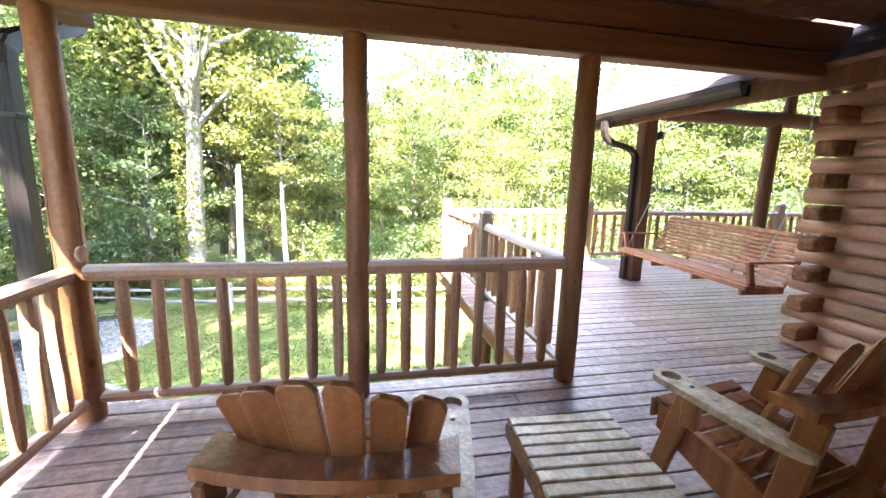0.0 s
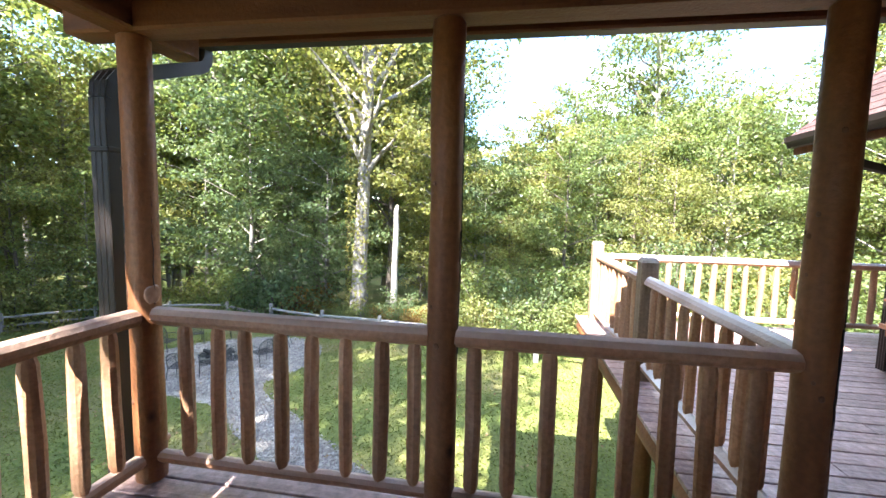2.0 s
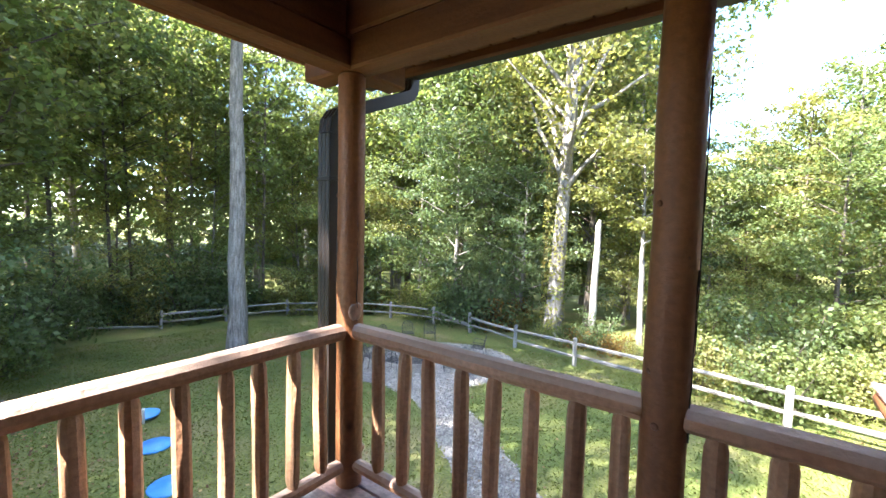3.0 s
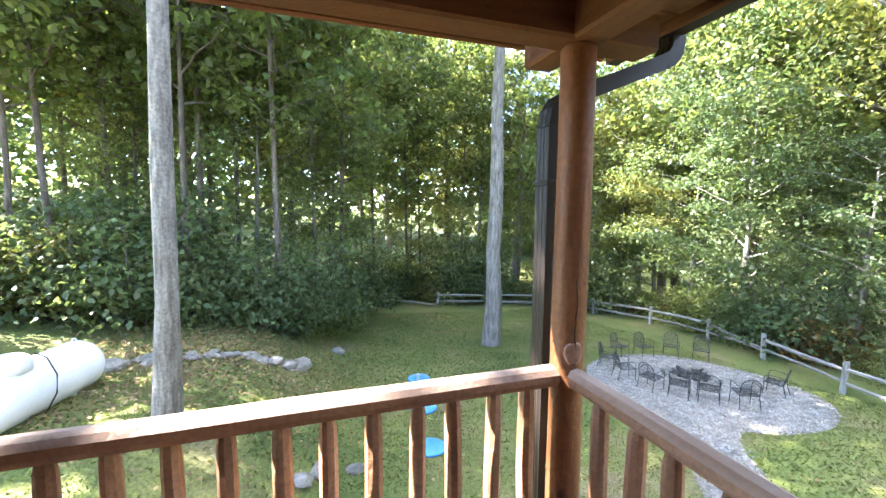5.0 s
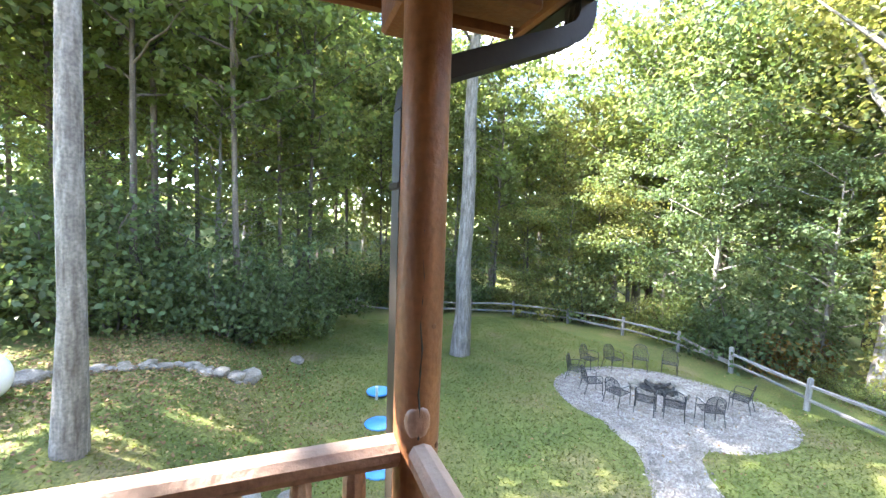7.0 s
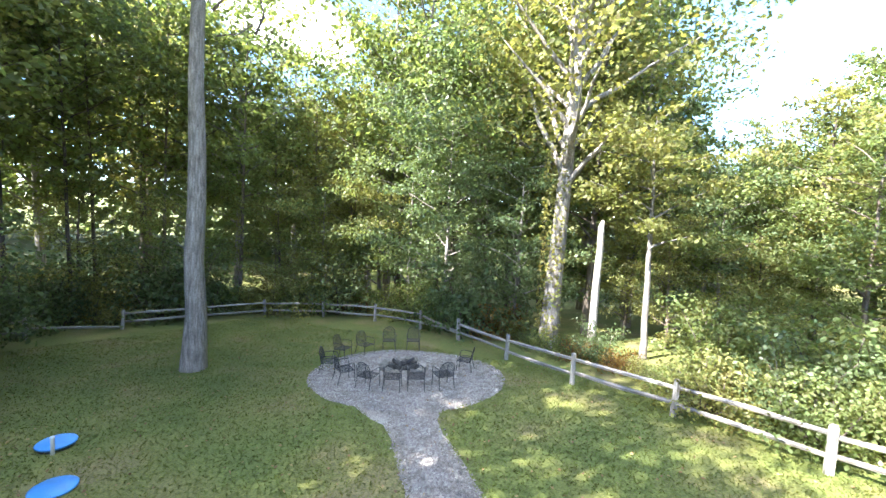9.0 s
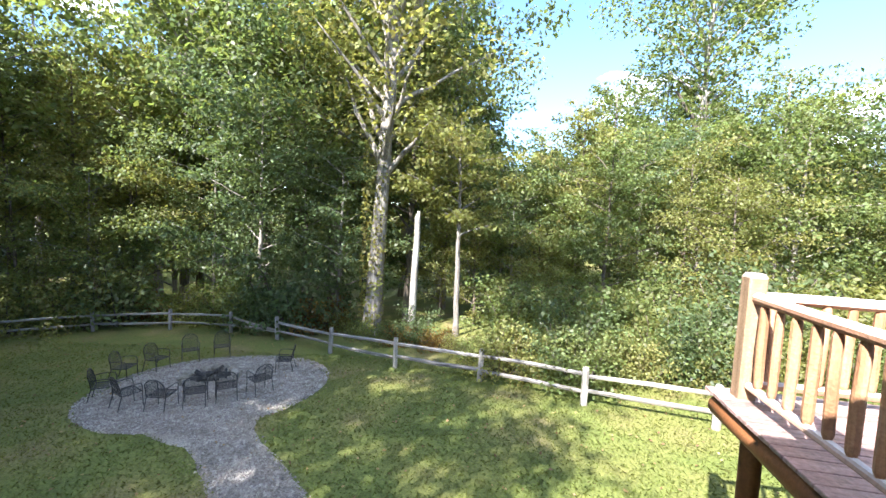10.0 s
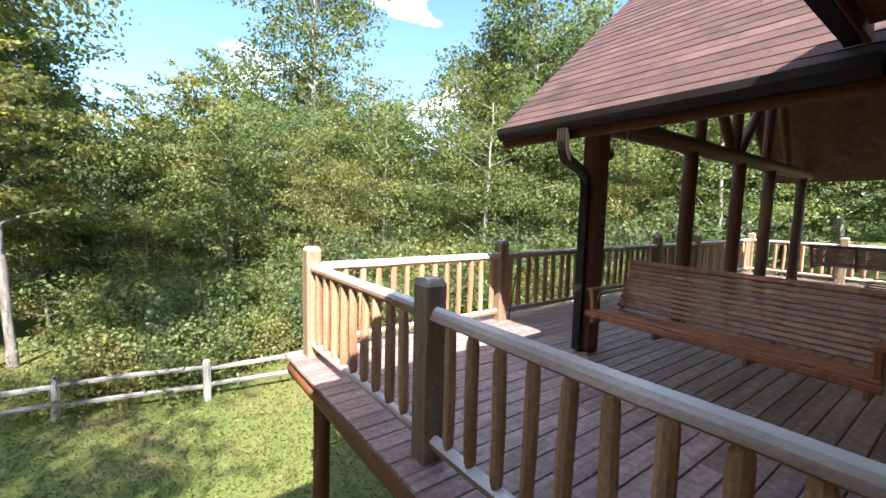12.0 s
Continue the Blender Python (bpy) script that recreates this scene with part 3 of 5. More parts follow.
# porch roof above
bm = box(5.6, 6.6, 0.06, 0.004, (0, 0, 0))
tagged(new("porch_roof", mesh_of("porch_roof", bm, SHINGLE)), "low shingled roof over the porch", "roof", kind="structure").matrix_basis = pose(1.5, 0.63, 2.98, -4.5, 0, 0)
timber("porch_fascia", (-1.28, 3.885, 2.54), (4.3, 3.885, 2.54), 0.03, 0.17, BEAM, "stained fascia board along the porch eave", "fascia")
timber("side_fascia", (-1.27, -1.6, 2.54), (-1.27, 3.86, 2.54), 0.03, 0.17, BEAM, "stained fascia board along the porch side", "fascia")


def gutter(name, a, b, label, out):
    """A K-shaped gutter from a to b; out: the way it faces."""
    a, b, o = Vector(a), Vector(b), Vector(out)
    prof = ((0, 0.0), (0.075, 0.0), (0.09, 0.035), (0.11, 0.06), (0.115, 0.115), (0.105, 0.115), (0.1, 0.065), (0.08, 0.04), (0.068, 0.008), (0.006, 0.008), (0.006, 0.11), (0, 0.11))
    d = (b - a).normalized()

    def run_of(p, q, grow=0.0):
        bm = bmesh.new()
        ends = [[bm.verts.new(e + o * (u + (grow if u > 0.05 else 0)) + Vector((0, 0, v - (grow if v < 0.02 else 0)))) for u, v in prof] for e in (p, q)]
        n = len(prof)
        for i in range(n):
            bm.faces.new((ends[0][i], ends[0][(i + 1) % n], ends[1][(i + 1) % n], ends[1][i]))
        bm.faces.new(ends[0])
        bm.faces.new(ends[1][::-1])
        bmesh.ops.recalc_face_normals(bm, faces=bm.faces)
        return bm

    ob = thing(name, label, "gutter")
    part("trough", run_of(a, b), METAL, ob)
    for p, q in ((a - d * 0.004, a + d * 0.02), (b - d * 0.02, b + d * 0.004)):
        part("end_cap", run_of(p, q, 0.003), METAL, ob)
    part("joint_sleeve", run_of(a.lerp(b, 0.52), a.lerp(b, 0.52) + d * 0.09, 0.003), METAL, ob)
    return ob


gutter("eave_gutter", (-1.3, 3.902, 2.46), (4.25, 3.902, 2.46), "dark brown metal gutter along the porch eave", (0, 1, 0))
gutter("roof_gutter", (EAVE_X + 0.03, 3.8, 2.24), (EAVE_X + 0.03, 6.62, 2.24), "dark brown metal gutter along the main roof eave", (-1, 0, 0))


def arc(c, a0, a1, r, u, v, n=5):
    c, u, v = Vector(c), Vector(u), Vector(v)
    return [c + u * (r * math.cos(radians(a0 + (a1 - a0) * i / n))) + v * (r * math.sin(radians(a0 + (a1 - a0) * i / n))) for i in range(n + 1)]


ds = thing("downspout", "dark brown ribbed metal downspout beside the corner post", "downspout", pose(0, 0, 0))
pts = [Vector((-0.9, 3.965, 2.47)), Vector((-0.9, 3.965, 2.42))]
pts += [Vector((-0.9, 3.955, 2.385)), Vector((-0.9, 3.93, 2.35)), Vector((-0.9, 3.885, 2.325))]
pts += [Vector((-0.89, 3.37, 2.115)), Vector((-0.885, 3.31, 2.085)), Vector((-0.88, 3.275, 2.04)), Vector((-0.88, 3.265, 1.97))]
part("upper_elbow", sweep(pts[:5], 0.1, 0.075), METAL, ds, smooth=False)
part("offset_run", sweep(pts[4:6], 0.1, 0.075), METAL, ds)
part("lower_elbow", sweep(pts[5:], 0.1, 0.075), METAL, ds)
part("pipe", sweep([(-0.88, 3.265, 1.97), (-0.88, 3.265, 0), (-0.88, 3.265, gz(-0.88, 3.265) + 0.05)], 0.1, 0.075), METAL, ds)
part("strap", box(0.12, 0.09, 0.025, 0.004, (-0.88, 3.265, 1.72)), METAL, ds)
ds2 = thing("downspout", "dark brown downspout curving to the roof post", "downspout", pose(0, 0, 0))
q = [Vector((4.12, 5.78, 2.25)), Vector((4.12, 5.78, 2.14)), Vector((4.14, 5.785, 2.07)), Vector((4.19, 5.8, 2.02)), Vector((4.27, 5.82, 1.98)), Vector((4.62, 5.92, 1.92)), Vector((4.7, 5.95, 1.89)), Vector((4.755, 5.965, 1.84)), Vector((4.775, 5.97, 1.77)), Vector((4.775, 5.97, 0.02))]
part("pipe", sweep(q, 0.085, 0.065, up=(0, 1, 0)), METAL, ds2)


# ---- log house ----
WALL_X, WALL_Y = 4.87, 3.35
COURSE = 0.132
wall = thing("wall_side", "varnished horizontal log wall of the house", "wall", kind="structure")
front = thing("wall_front", "varnished horizontal log wall under the gable", "wall", kind="structure")


def wall_log(length, seed):
    """A wall log along z: flat bedding faces, rounded outer face towards -x."""
    bm = bmesh.new()
    h = COURSE / 2
    prof = [(0.09, -h), (-0.045, -h)] + [(-0.045 - 0.05 * math.cos(math.pi * (k / 8 - 0.5)), h * 0.97 * math.sin(math.pi * (k / 8 - 0.5))) for k in range(9)] + [(-0.045, h), (0.09, h)]
    rnd = random.Random(seed)
    k = max(2, int(length / 0.8))
    loops = []
    for i in range(k + 1):
        s = 1 + rnd.uniform(-0.05, 0.05)
        loops.append([bm.verts.new((x * (s if x < 0 else 1), y, length * i / k)) for x, y in prof])
    n = len(prof)
    for a, b in zip(loops, loops[1:]):
        for j in range(n):
            bm.faces.new((a[j], b[j], b[(j + 1) % n], a[(j + 1) % n]))
    bm.faces.new(loops[0])
    bm.faces.new(loops[-1][::-1])
    bmesh.ops.remove_doubles(bm, verts=bm.verts, dist=1e-5)
    bmesh.ops.recalc_face_normals(bm, faces=bm.faces)
    return bm


side_turn = Matrix(((1, 0, 0, 0), (0, 0, 1, 0), (0, 1, 0, 0), (0, 0, 0, 1)))        # z-long body laid along +y
for k in range(20):
    z = COURSE * (k + 0.5)
    over = 0.0 if k % 2 else 0.29 + 0.012 * (k % 3)
    me = mesh_of("log", wall_log(5.82 + over, 200 + k), WALLLOG)
    part("log", me, WALLLOG, wall, "", Matrix.Translation((WALL_X, -2.5, z)) @ side_turn)
    if k % 2:                                                                          # crossing log end stands out of the wall
        bm = box(0.3, 0.16, COURSE * 0.96, 0.022, (0, 0, 0))
        part("log_end", bm, LOGEND, wall, "square-cut brown log end at the corner", pose(WALL_X - 0.155, WALL_Y + 0.03, z, 0, 0, 2 - k % 4))
    bm = wall_log(7.6, 300 + k)
    part("log", bm, WALLLOG, front, "", Matrix.Translation((WALL_X - 0.06, WALL_Y - 0.05, z)) @ Matrix(((0, 0, 1, 0), (-1, 0, 0, 0), (0, 1, 0, 0), (0, 0, 0, 1))))
# gable wall boards above the logs and a back wall that closes the porch
bm = bmesh.new()
g = [bm.verts.new(p) for p in ((4.9, 3.33, 2.58), (12.3, 3.33, 2.58), (RIDGE_X, 3.33, ridge_z - 0.1))]
g2 = [bm.verts.new(v.co + Vector((0, -0.1, 0))) for v in g]
bm.faces.new(g[::-1]), bm.faces.new(g2)
for i in range(3):
    bm.faces.new((g[i], g[(i + 1) % 3], g2[(i + 1) % 3], g2[i]))
tagged(new("wall_gable", mesh_of("wall_gable", bm, DARKLOG)), "dark boarded gable wall under the roof", "wall", kind="structure")
back = thing("wall_back", "varnished horizontal log wall behind the porch", "wall", kind="structure")
for k in range(20):
    part("log", wall_log(5.7, 400 + k), WALLLOG, back, "", Matrix.Translation((-0.85, -1.7, COURSE * (k + 0.5))) @ Matrix(((0, 0, 1, 0), (-1, 0, 0, 0), (0, 1, 0, 0), (0, 0, 0, 1))))
tagged(new("house_body", mesh_of("house_body", box(6.5, 5.3, 6.0, 0, (8.3, 0.32, -0.4)), WALLLOG)), "log house body behind the walls", "house", kind="structure")
tagged(new("porch_base_wall", mesh_of("porch_base_wall", box(5.5, 2.5, 2.3, 0.01, (2.0, -0.4, -1.5)), CONCRETE)), "pale basement wall below the porch", "wall", kind="structure")


# ---- swing under the gable eave ----
def swing(m, label, length=2.05, chains=True, SWING=SWING):
    """A slatted bench swing; local x runs along it, it faces -y."""
    ob = thing("porch_swing", label, "swing", m, group="porch swings")
    rnd = random.Random(5)
    h = length / 2
    for k in range(8):                                                    # seat slats
        y = -0.29 + 0.056 * k
        z = 0.475 - 0.012 * math.sin(math.pi * k / 7) - 0.005 * k
        part("seat_slat", box(length - 0.02, 0.047, 0.02, 0.004), SWING, ob, "", pose(0, y, z + rnd.uniform(-0.002, 0.002)))
    for k in range(10):                                                   # back slats
        z, y = 0.49 + 0.041 * k, 0.14 + 0.024 * k
        part("back_slat", box(length - 0.04, 0.018, 0.036, 0.004), SWING, ob, "", pose(0, y + rnd.uniform(-0.002, 0.002), z, -28, 0, 0))
    part("top_rail", box(length, 0.035, 0.05, 0.008), SWING, ob, "", pose(0, 0.385, 0.905, -30, 0, 0))
    part("front_rail", box(length + 0.02, 0.03, 0.05, 0.008), SWING, ob, "orange varnished front edge", pose(0, -0.335, 0.445))
    for x in (-h + 0.06, -h / 3, h / 3, h - 0.06):
        part("seat_rib", box(0.035, 0.48, 0.07, 0.006), SWING, ob, "", pose(x, -0.09, 0.395))
        part("back_rib", box(0.035, 0.03, 0.56, 0.006), SWING, ob, "", pose(x, 0.285, 0.69, -28, 0, 0))
    for x in (-h + 0.03, h - 0.03):
        part("armrest", box(0.07, 0.54, 0.025, 0.006), SWING, ob, "", pose(x, -0.07, 0.68))
        part("arm_post", box(0.04, 0.06, 0.26, 0.006), SWING, ob, "", pose(x, -0.27, 0.55, 12, 0, 0))
        if chains:
            for (y0, z0) in ((-0.27, 0.44), (0.32, 0.72)):
                a, b = Vector((x, y0, z0)), Vector((x, 0.1, 1.35))
                n = int((b - a).length / 0.035)
                bm = bmesh.new()
                link_ring(bm, a, b, n)
                part("chain", bm, STEEL, ob, "galvanised link chain")
            bm = bmesh.new()
            link_ring(bm, Vector((x, 0.1, 1.35)), Vector((x, 0.1, 2.5)), 33)
            part("chain", bm, STEEL, ob, "galvanised link chain")
    return ob


def link_ring(bm, a, b, n):
    d = (b - a) / n
    q = d.to_track_quat("Z", "X")
    for k in range(n):
        c = a + d * (k + 0.5)
        rx, rz = 0.009, d.length * 0.62
        turn = 0 if k % 2 else math.pi / 2
        loops = []
        for i in range(6):
            t = 2 * math.pi * i / 6
            p = Vector((rx * math.cos(t) * math.cos(turn), rx * math.cos(t) * math.sin(turn), rz * math.sin(t)))
            side = Vector((-math.sin(turn), math.cos(turn), 0))
            rad = p.normalized()
            loops.append([bm.verts.new(c + q @ (p + 0.003 * (rad * math.cos(s) + side * math.sin(s)))) for s in (0, 2.1, 4.2)])
        for i in range(6):
            A, B = loops[i], loops[(i + 1) % 6]
            for s in range(3):
                bm.faces.new((A[s], A[(s + 1) % 3], B[(s + 1) % 3], B[s]))


swing(pose(4.76, 4.66, 0.08, 0, 0, -93), "long varnished cedar slat porch swing hanging on chains", 2.0)
# dark brown wood, with the far bench's shade taken into the colour
swing(pose(13.75, 4.75, 0.0, 0, 0, 90), "dark slatted bench swing at the far deck end", 2.4, False, DARKLOG)


# coiled black hose beside the far bench
coil = thing("coiled_hose", "coiled black garden hose on the deck boards", "hose", pose(12.5, 4.55, 0.0))
pts = [(0.3 * math.cos(0.3 * k) * (1 + 0.03 * math.sin(k)), 0.3 * math.sin(0.3 * k) * (1 + 0.03 * math.cos(1.7 * k)), 0.02 + 0.0021 * k + 0.008 * math.sin(0.9 * k)) for k in range(150)]
part("loop", tube(pts, 0.011, 6), BLACK, coil, "", None, True)
# dark iron gate brace by the deck post
brace = thing("gate_latch", "dark iron latch bar on the deck post", "latch", pose(DECK_B[0] + 0.09, DECK_B[1] - 0.09, 0.02))
part("bar", box(0.02, 0.012, 0.62, 0.003, (0, 0, 0.31)), IRON, brace, "", pose(0, 0, 0, 4, 6, 0))


# ---- porch chairs and table ----
def adirondack(m, label):
    """A low fan-backed chair; it faces +y, seat middle at the origin."""
    ob = thing("adirondack_chair", label, "chair", m, group="porch chairs")
    for sx in (-0.27, 0.27):
        part("front_leg", box(0.09, 0.035, 0.575, 0.006, (0, 0, 0.285)), CHAIR, ob, "", pose(sx * 1.08, 0.25, 0, 14, 0, 0) @ pose(0, 0, 0, 0, 0, 90))
        bm = bmesh.new()                                                   # sloping side rail that is also the rear foot
        prof = ((0.27, 0.4), (0.27, 0.27), (-0.5, 0.0), (-0.62, 0.0), (-0.62, 0.05), (-0.3, 0.27))
        for off in (-0.018, 0.018):
            for y, z in prof:
                bm.verts.new((off, y, z))
        bm.verts.ensure_lookup_table()
        n = len(prof)
        bm.faces.new([bm.verts[i] for i in range(n)]), bm.faces.new([bm.verts[n + i] for i in range(n)][::-1])
        for i in range(n):
            bm.faces.new((bm.verts[i], bm.verts[n + i], bm.verts[n + (i + 1) % n], bm.verts[(i + 1) % n]))
        bmesh.ops.recalc_face_normals(bm, faces=bm.faces)
        part("side_rail", bm, CHAIR, ob, "", pose(sx, 0, 0))
        # armrest with a cup hole and a rounded tip
        bm = bmesh.new()
        outer, inner = [], []
        for k in range(24):
            t = 2 * math.pi * k / 24
            u, v = math.cos(t), math.sin(t)
            outer.append((0.07 * u * (1.0 if v > 0 else 0.95), (0.17 + 0.07 * v) if v > 0 else (0.17 - 0.58 * abs(v) ** 0.35)))
            inner.append((0.042 * u, 0.165 + 0.042 * v))
        rings = {}
        for z in (0.0, 0.03):
            rings[z] = ([bm.verts.new((x, y, z)) for x, y in outer], [bm.verts.new((x, y, z)) for x, y in inner])
        for i in range(24):
            j = (i + 1) % 24
            for z in (0.0, 0.03):
                bm.faces.new((rings[z][0][i], rings[z][0][j], rings[z][1][j], rings[z][1][i]))
            bm.faces.new((rings[0.0][0][i], rings[0.0][0][j], rings[0.03][0][j], rings[0.03][0][i]))
            bm.faces.new((rings[0.0][1][i], rings[0.0][1][j], rings[0.03][1][j], rings[0.03][1][i]))
        bmesh.ops.recalc_face_normals(bm, faces=bm.faces)
        arm = part("armrest", bm, CHAIRTOP, ob, "greyed armrest with a round cup hole", pose(sx * 1.27, 0.02, 0.56, 1.5, 0, 0))
        part("rear_post", box(0.035, 0.1, 0.6, 0.006), CHAIR, ob, "", pose(sx * 1.16, -0.31, 0.4, 8, 0, 0))
        part("arm_bracket", box(0.035, 0.08, 0.16, 0.006), CHAIR, ob, "", pose(sx * 1.2, 0.08, 0.47))
        for by in (-0.22, -0.05, 0.06):
            part("bolt", lathe([(0, 0.011), (0.006, 0.011), (0.009, 0.005)], 8, 1), STEEL, arm, "", pose(0, by, 0.03))
    for k in range(8):
        y = 0.27 - 0.072 * k
        part("seat_slat", box(0.56, 0.068, 0.022, 0.005), CHAIR, ob, "", pose(0, y, 0.4 - 0.027 * k, 17, 0, 0))
    part("front_apron", box(0.56, 0.022, 0.1, 0.005), CHAIR, ob, "", pose(0, 0.315, 0.35))
    part("lower_crossbar", box(0.56, 0.035, 0.08, 0.006), CHAIR, ob, "", pose(0, -0.24, 0.25, 25, 0, 0))
    # curved rear crossbar at arm height
    bm = bmesh.new()
    lo = []
    for k in range(13):
        x = -0.35 + 0.7 * k / 12
        s = 1 - (x / 0.35) ** 2
        lo.append([bm.verts.new((x, y, z)) for y, z in ((-0.37 - 0.04 * s, 0.69), (-0.37 - 0.04 * s, 0.73), (-0.21 - 0.11 * s, 0.73), (-0.21 - 0.11 * s, 0.69))])
    for a, b in zip(lo, lo[1:]):
        for i in range(4):
            bm.faces.new((a[i], a[(i + 1) % 4], b[(i + 1) % 4], b[i]))
    bm.faces.new(lo[0]), bm.faces.new(lo[-1][::-1])
    bmesh.ops.recalc_face_normals(bm, faces=bm.faces)
    part("rear_crossbar", bm, CHAIR, ob, "broad curved crossbar behind the back slats")
    heights = (0.7, 0.75, 0.79, 0.79, 0.73, 0.69)
    for k, h in enumerate(heights):
        u = k - 2.5
        w0, w1 = 0.066, 0.1
        bm = bmesh.new()
        front, rear = [], []
        prof = [(-w0 / 2, 0), (w0 / 2, 0), (w1 / 2, h - 0.03), (w1 * 0.25, h), (-w1 * 0.25, h + 0.004), (-w1 / 2, h - 0.022)]
        for x, z in prof:
            front.append(bm.verts.new((x, 0.011, z)))
            rear.append(bm.verts.new((x, -0.011, z)))
        n = len(prof)
        bm.faces.new(front), bm.faces.new(rear[::-1])
        for i in range(n):
            bm.faces.new((front[i], rear[i], rear[(i + 1) % n], front[(i + 1) % n]))
        bmesh.ops.bevel(bm, geom=bm.edges[:], offset=0.003, segments=1, affect="EDGES")
        bmesh.ops.recalc_face_normals(bm, faces=bm.faces)
        part("back_slat", bm, CHAIR, ob, "", pose(0.071 * u, -0.035 - 0.095 * (1 - (u / 2.5) ** 2), 0.24, 20, u * 3.8, -u * 1.5))
    return ob


adirondack(pose(0.83, 2.01, 0, 0, 0, -12), "fan-backed honey-brown wooden porch chair with cup-holder arms")
adirondack(pose(2.63, 2.05, 0, 0, 0, 9), "fan-backed brown wooden porch chair beside the slatted table")

tab = thing("slatted_side_table", "low slatted wooden side table, greyed on top", "table", pose(1.685, 1.92, 0, 0, 0, -4))
for k in range(8):
    part("top_slat", box(0.46, 0.056, 0.02, 0.004), CHAIRTOP, tab, "", pose(0, -0.23 + 0.065 * k, 0.45))
for sx in (-0.22, 0.22):
    part("side_rail", box(0.03, 0.52, 0.07, 0.005), CHAIR, tab, "", pose(sx, 0, 0.4))
    for sy in (-0.21, 0.21):
        part("leg", box(0.06, 0.035, 0.41, 0.005, (0, 0, 0.205)), CHAIR, tab, "", pose(sx * 0.85, sy, 0))


# ---- yard: tank, lids, stones ----
tank = thing("propane_tank", "big white propane tank on concrete blocks", "tank", pose(-7.25, -2.16, gz(-7.4, -1.9) - 0.24, 0, 0, -13))
r, L = 0.45, 3.0
rings = [(-L / 2 + r * 0.75 * (1 - math.cos(math.pi * k / 12)) - 0.0, max(0.002, r * math.sin(math.pi * k / 12))) for k in range(7)]
full = rings + [(-z, rr) for z, rr in rings[::-1]]
part("shell", lathe(full, 32), TANK, tank, "", pose(0, 0, 0.16 + r, 0, 90, 0), True)
part("dome", lathe([(0, 0.3), (0.12, 0.3), (0.2, 0.27), (0.245, 0.2), (0.265, 0.08), (0.267, 0.01)], 24), TANK, tank, "white valve dome lid", pose(0.15, 0, 0.16 + 2 * r - 0.06), True)
part("lifting_lug", tube(arc((0, 0, 0), 0, 180, 0.06, (1, 0, 0), (0, 0, 1), 8), 0.014), TANK, tank, "", pose(-L / 2 + 0.35, 0, 0.15 + 2 * r))
part("lifting_lug", tube(arc((0, 0, 0), 0, 180, 0.06, (1, 0, 0), (0, 0, 1), 8), 0.014), TANK, tank, "", pose(L / 2 - 0.35, 0, 0.15 + 2 * r))
part("hose", tube([(0.0, 0.28, 1.25), (-0.05, 0.42, 1.15), (-0.1, 0.51, 0.85), (-0.08, 0.5, 0.55), (0.0, 0.38, 0.25), (0.05, 0.3, 0.02)], 0.012), BLACK, tank, "black gas hose hanging down the side")
for x in (-0.73, 0.73):
    for y in (-0.25, 0.25):
        part("leg", box(0.09, 0.05, 0.26, 0.006), TANK, tank, "", pose(x, y, 0.2))
    part("concrete_block", box(0.42, 0.95, 0.16, 0.01), CONCRETE, tank, "pale concrete pad", pose(x, 0, 0.12))

for k, (x, y) in enumerate(((-10.85, 5.38), (-8.97, 4.99), (-6.95, 4.55))):
    ob = thing("septic_lid", "round blue plastic riser lid in the lawn", "lid", pose(x, y, gz(x, y)), group="blue riser lids")
    part("riser", lathe([(-0.05, 0.3), (0.08 if k == 0 else 0.03, 0.3)], 28), BLACK, ob, "", None, True)
    z = 0.08 if k == 0 else 0.03
    part("cover", lathe([(z, 0.34), (z + 0.03, 0.345), (z + 0.045, 0.32), (z + 0.05, 0.22), (z + 0.06, 0.2), (z + 0.065, 0.02)], 28), BLUE, ob, "", None, True)
    if k == 0:
        part("vent_pipe", lathe([(0, 0.035), (0.34, 0.035), (0.35, 0.04), (0.39, 0.04)], 14), PVC, ob, "white plastic pipe standing by the lid", pose(0.33, -0.12, 0), True)


def rock_bm(r, seed, flat=0.5):
    bm = bmesh.new()
    bmesh.ops.create_icosphere(bm, subdivisions=2, radius=r)
    rnd = random.Random(seed)
    o = Vector((rnd.uniform(0, 50), rnd.uniform(0, 50), seed))
    for v in bm.verts:
        k = 1 + 0.35 * noise.noise(v.co / r * 1.3 + o)
        v.co = Vector((v.co.x * k * rnd.uniform(0.97, 1.03), v.co.y * k * 0.75, v.co.z * k * flat))
    return bm


ROCKS = [mesh_of("field_stone", rock_bm(0.2, s, 0.45), ROCK) for s in range(7)]
rnd = random.Random(21)
for k in range(46):
    u = k / 45
    x, y = -9.5 - 1.2 * u + rnd.uniform(-0.3, 0.3), -1.75 + 3.6 * u + rnd.uniform(-0.25, 0.25)
    s = rnd.choice((0.5, 0.6, 0.8, 0.9, 1.1)) * (1.5 if k in (3, 40, 44) else 1)
    ob = tagged(new("field_stone", ROCKS[k % 7]), "grey-brown field stone in the lawn edging", "stone", "lawn edging stones")
    ob.matrix_basis = pose(x, y, gz(x, y) + 0.03 * s, rnd.uniform(-8, 8), rnd.uniform(-8, 8), rnd.uniform(0, 360)) @ Matrix.Diagonal((s, s, s, 1))
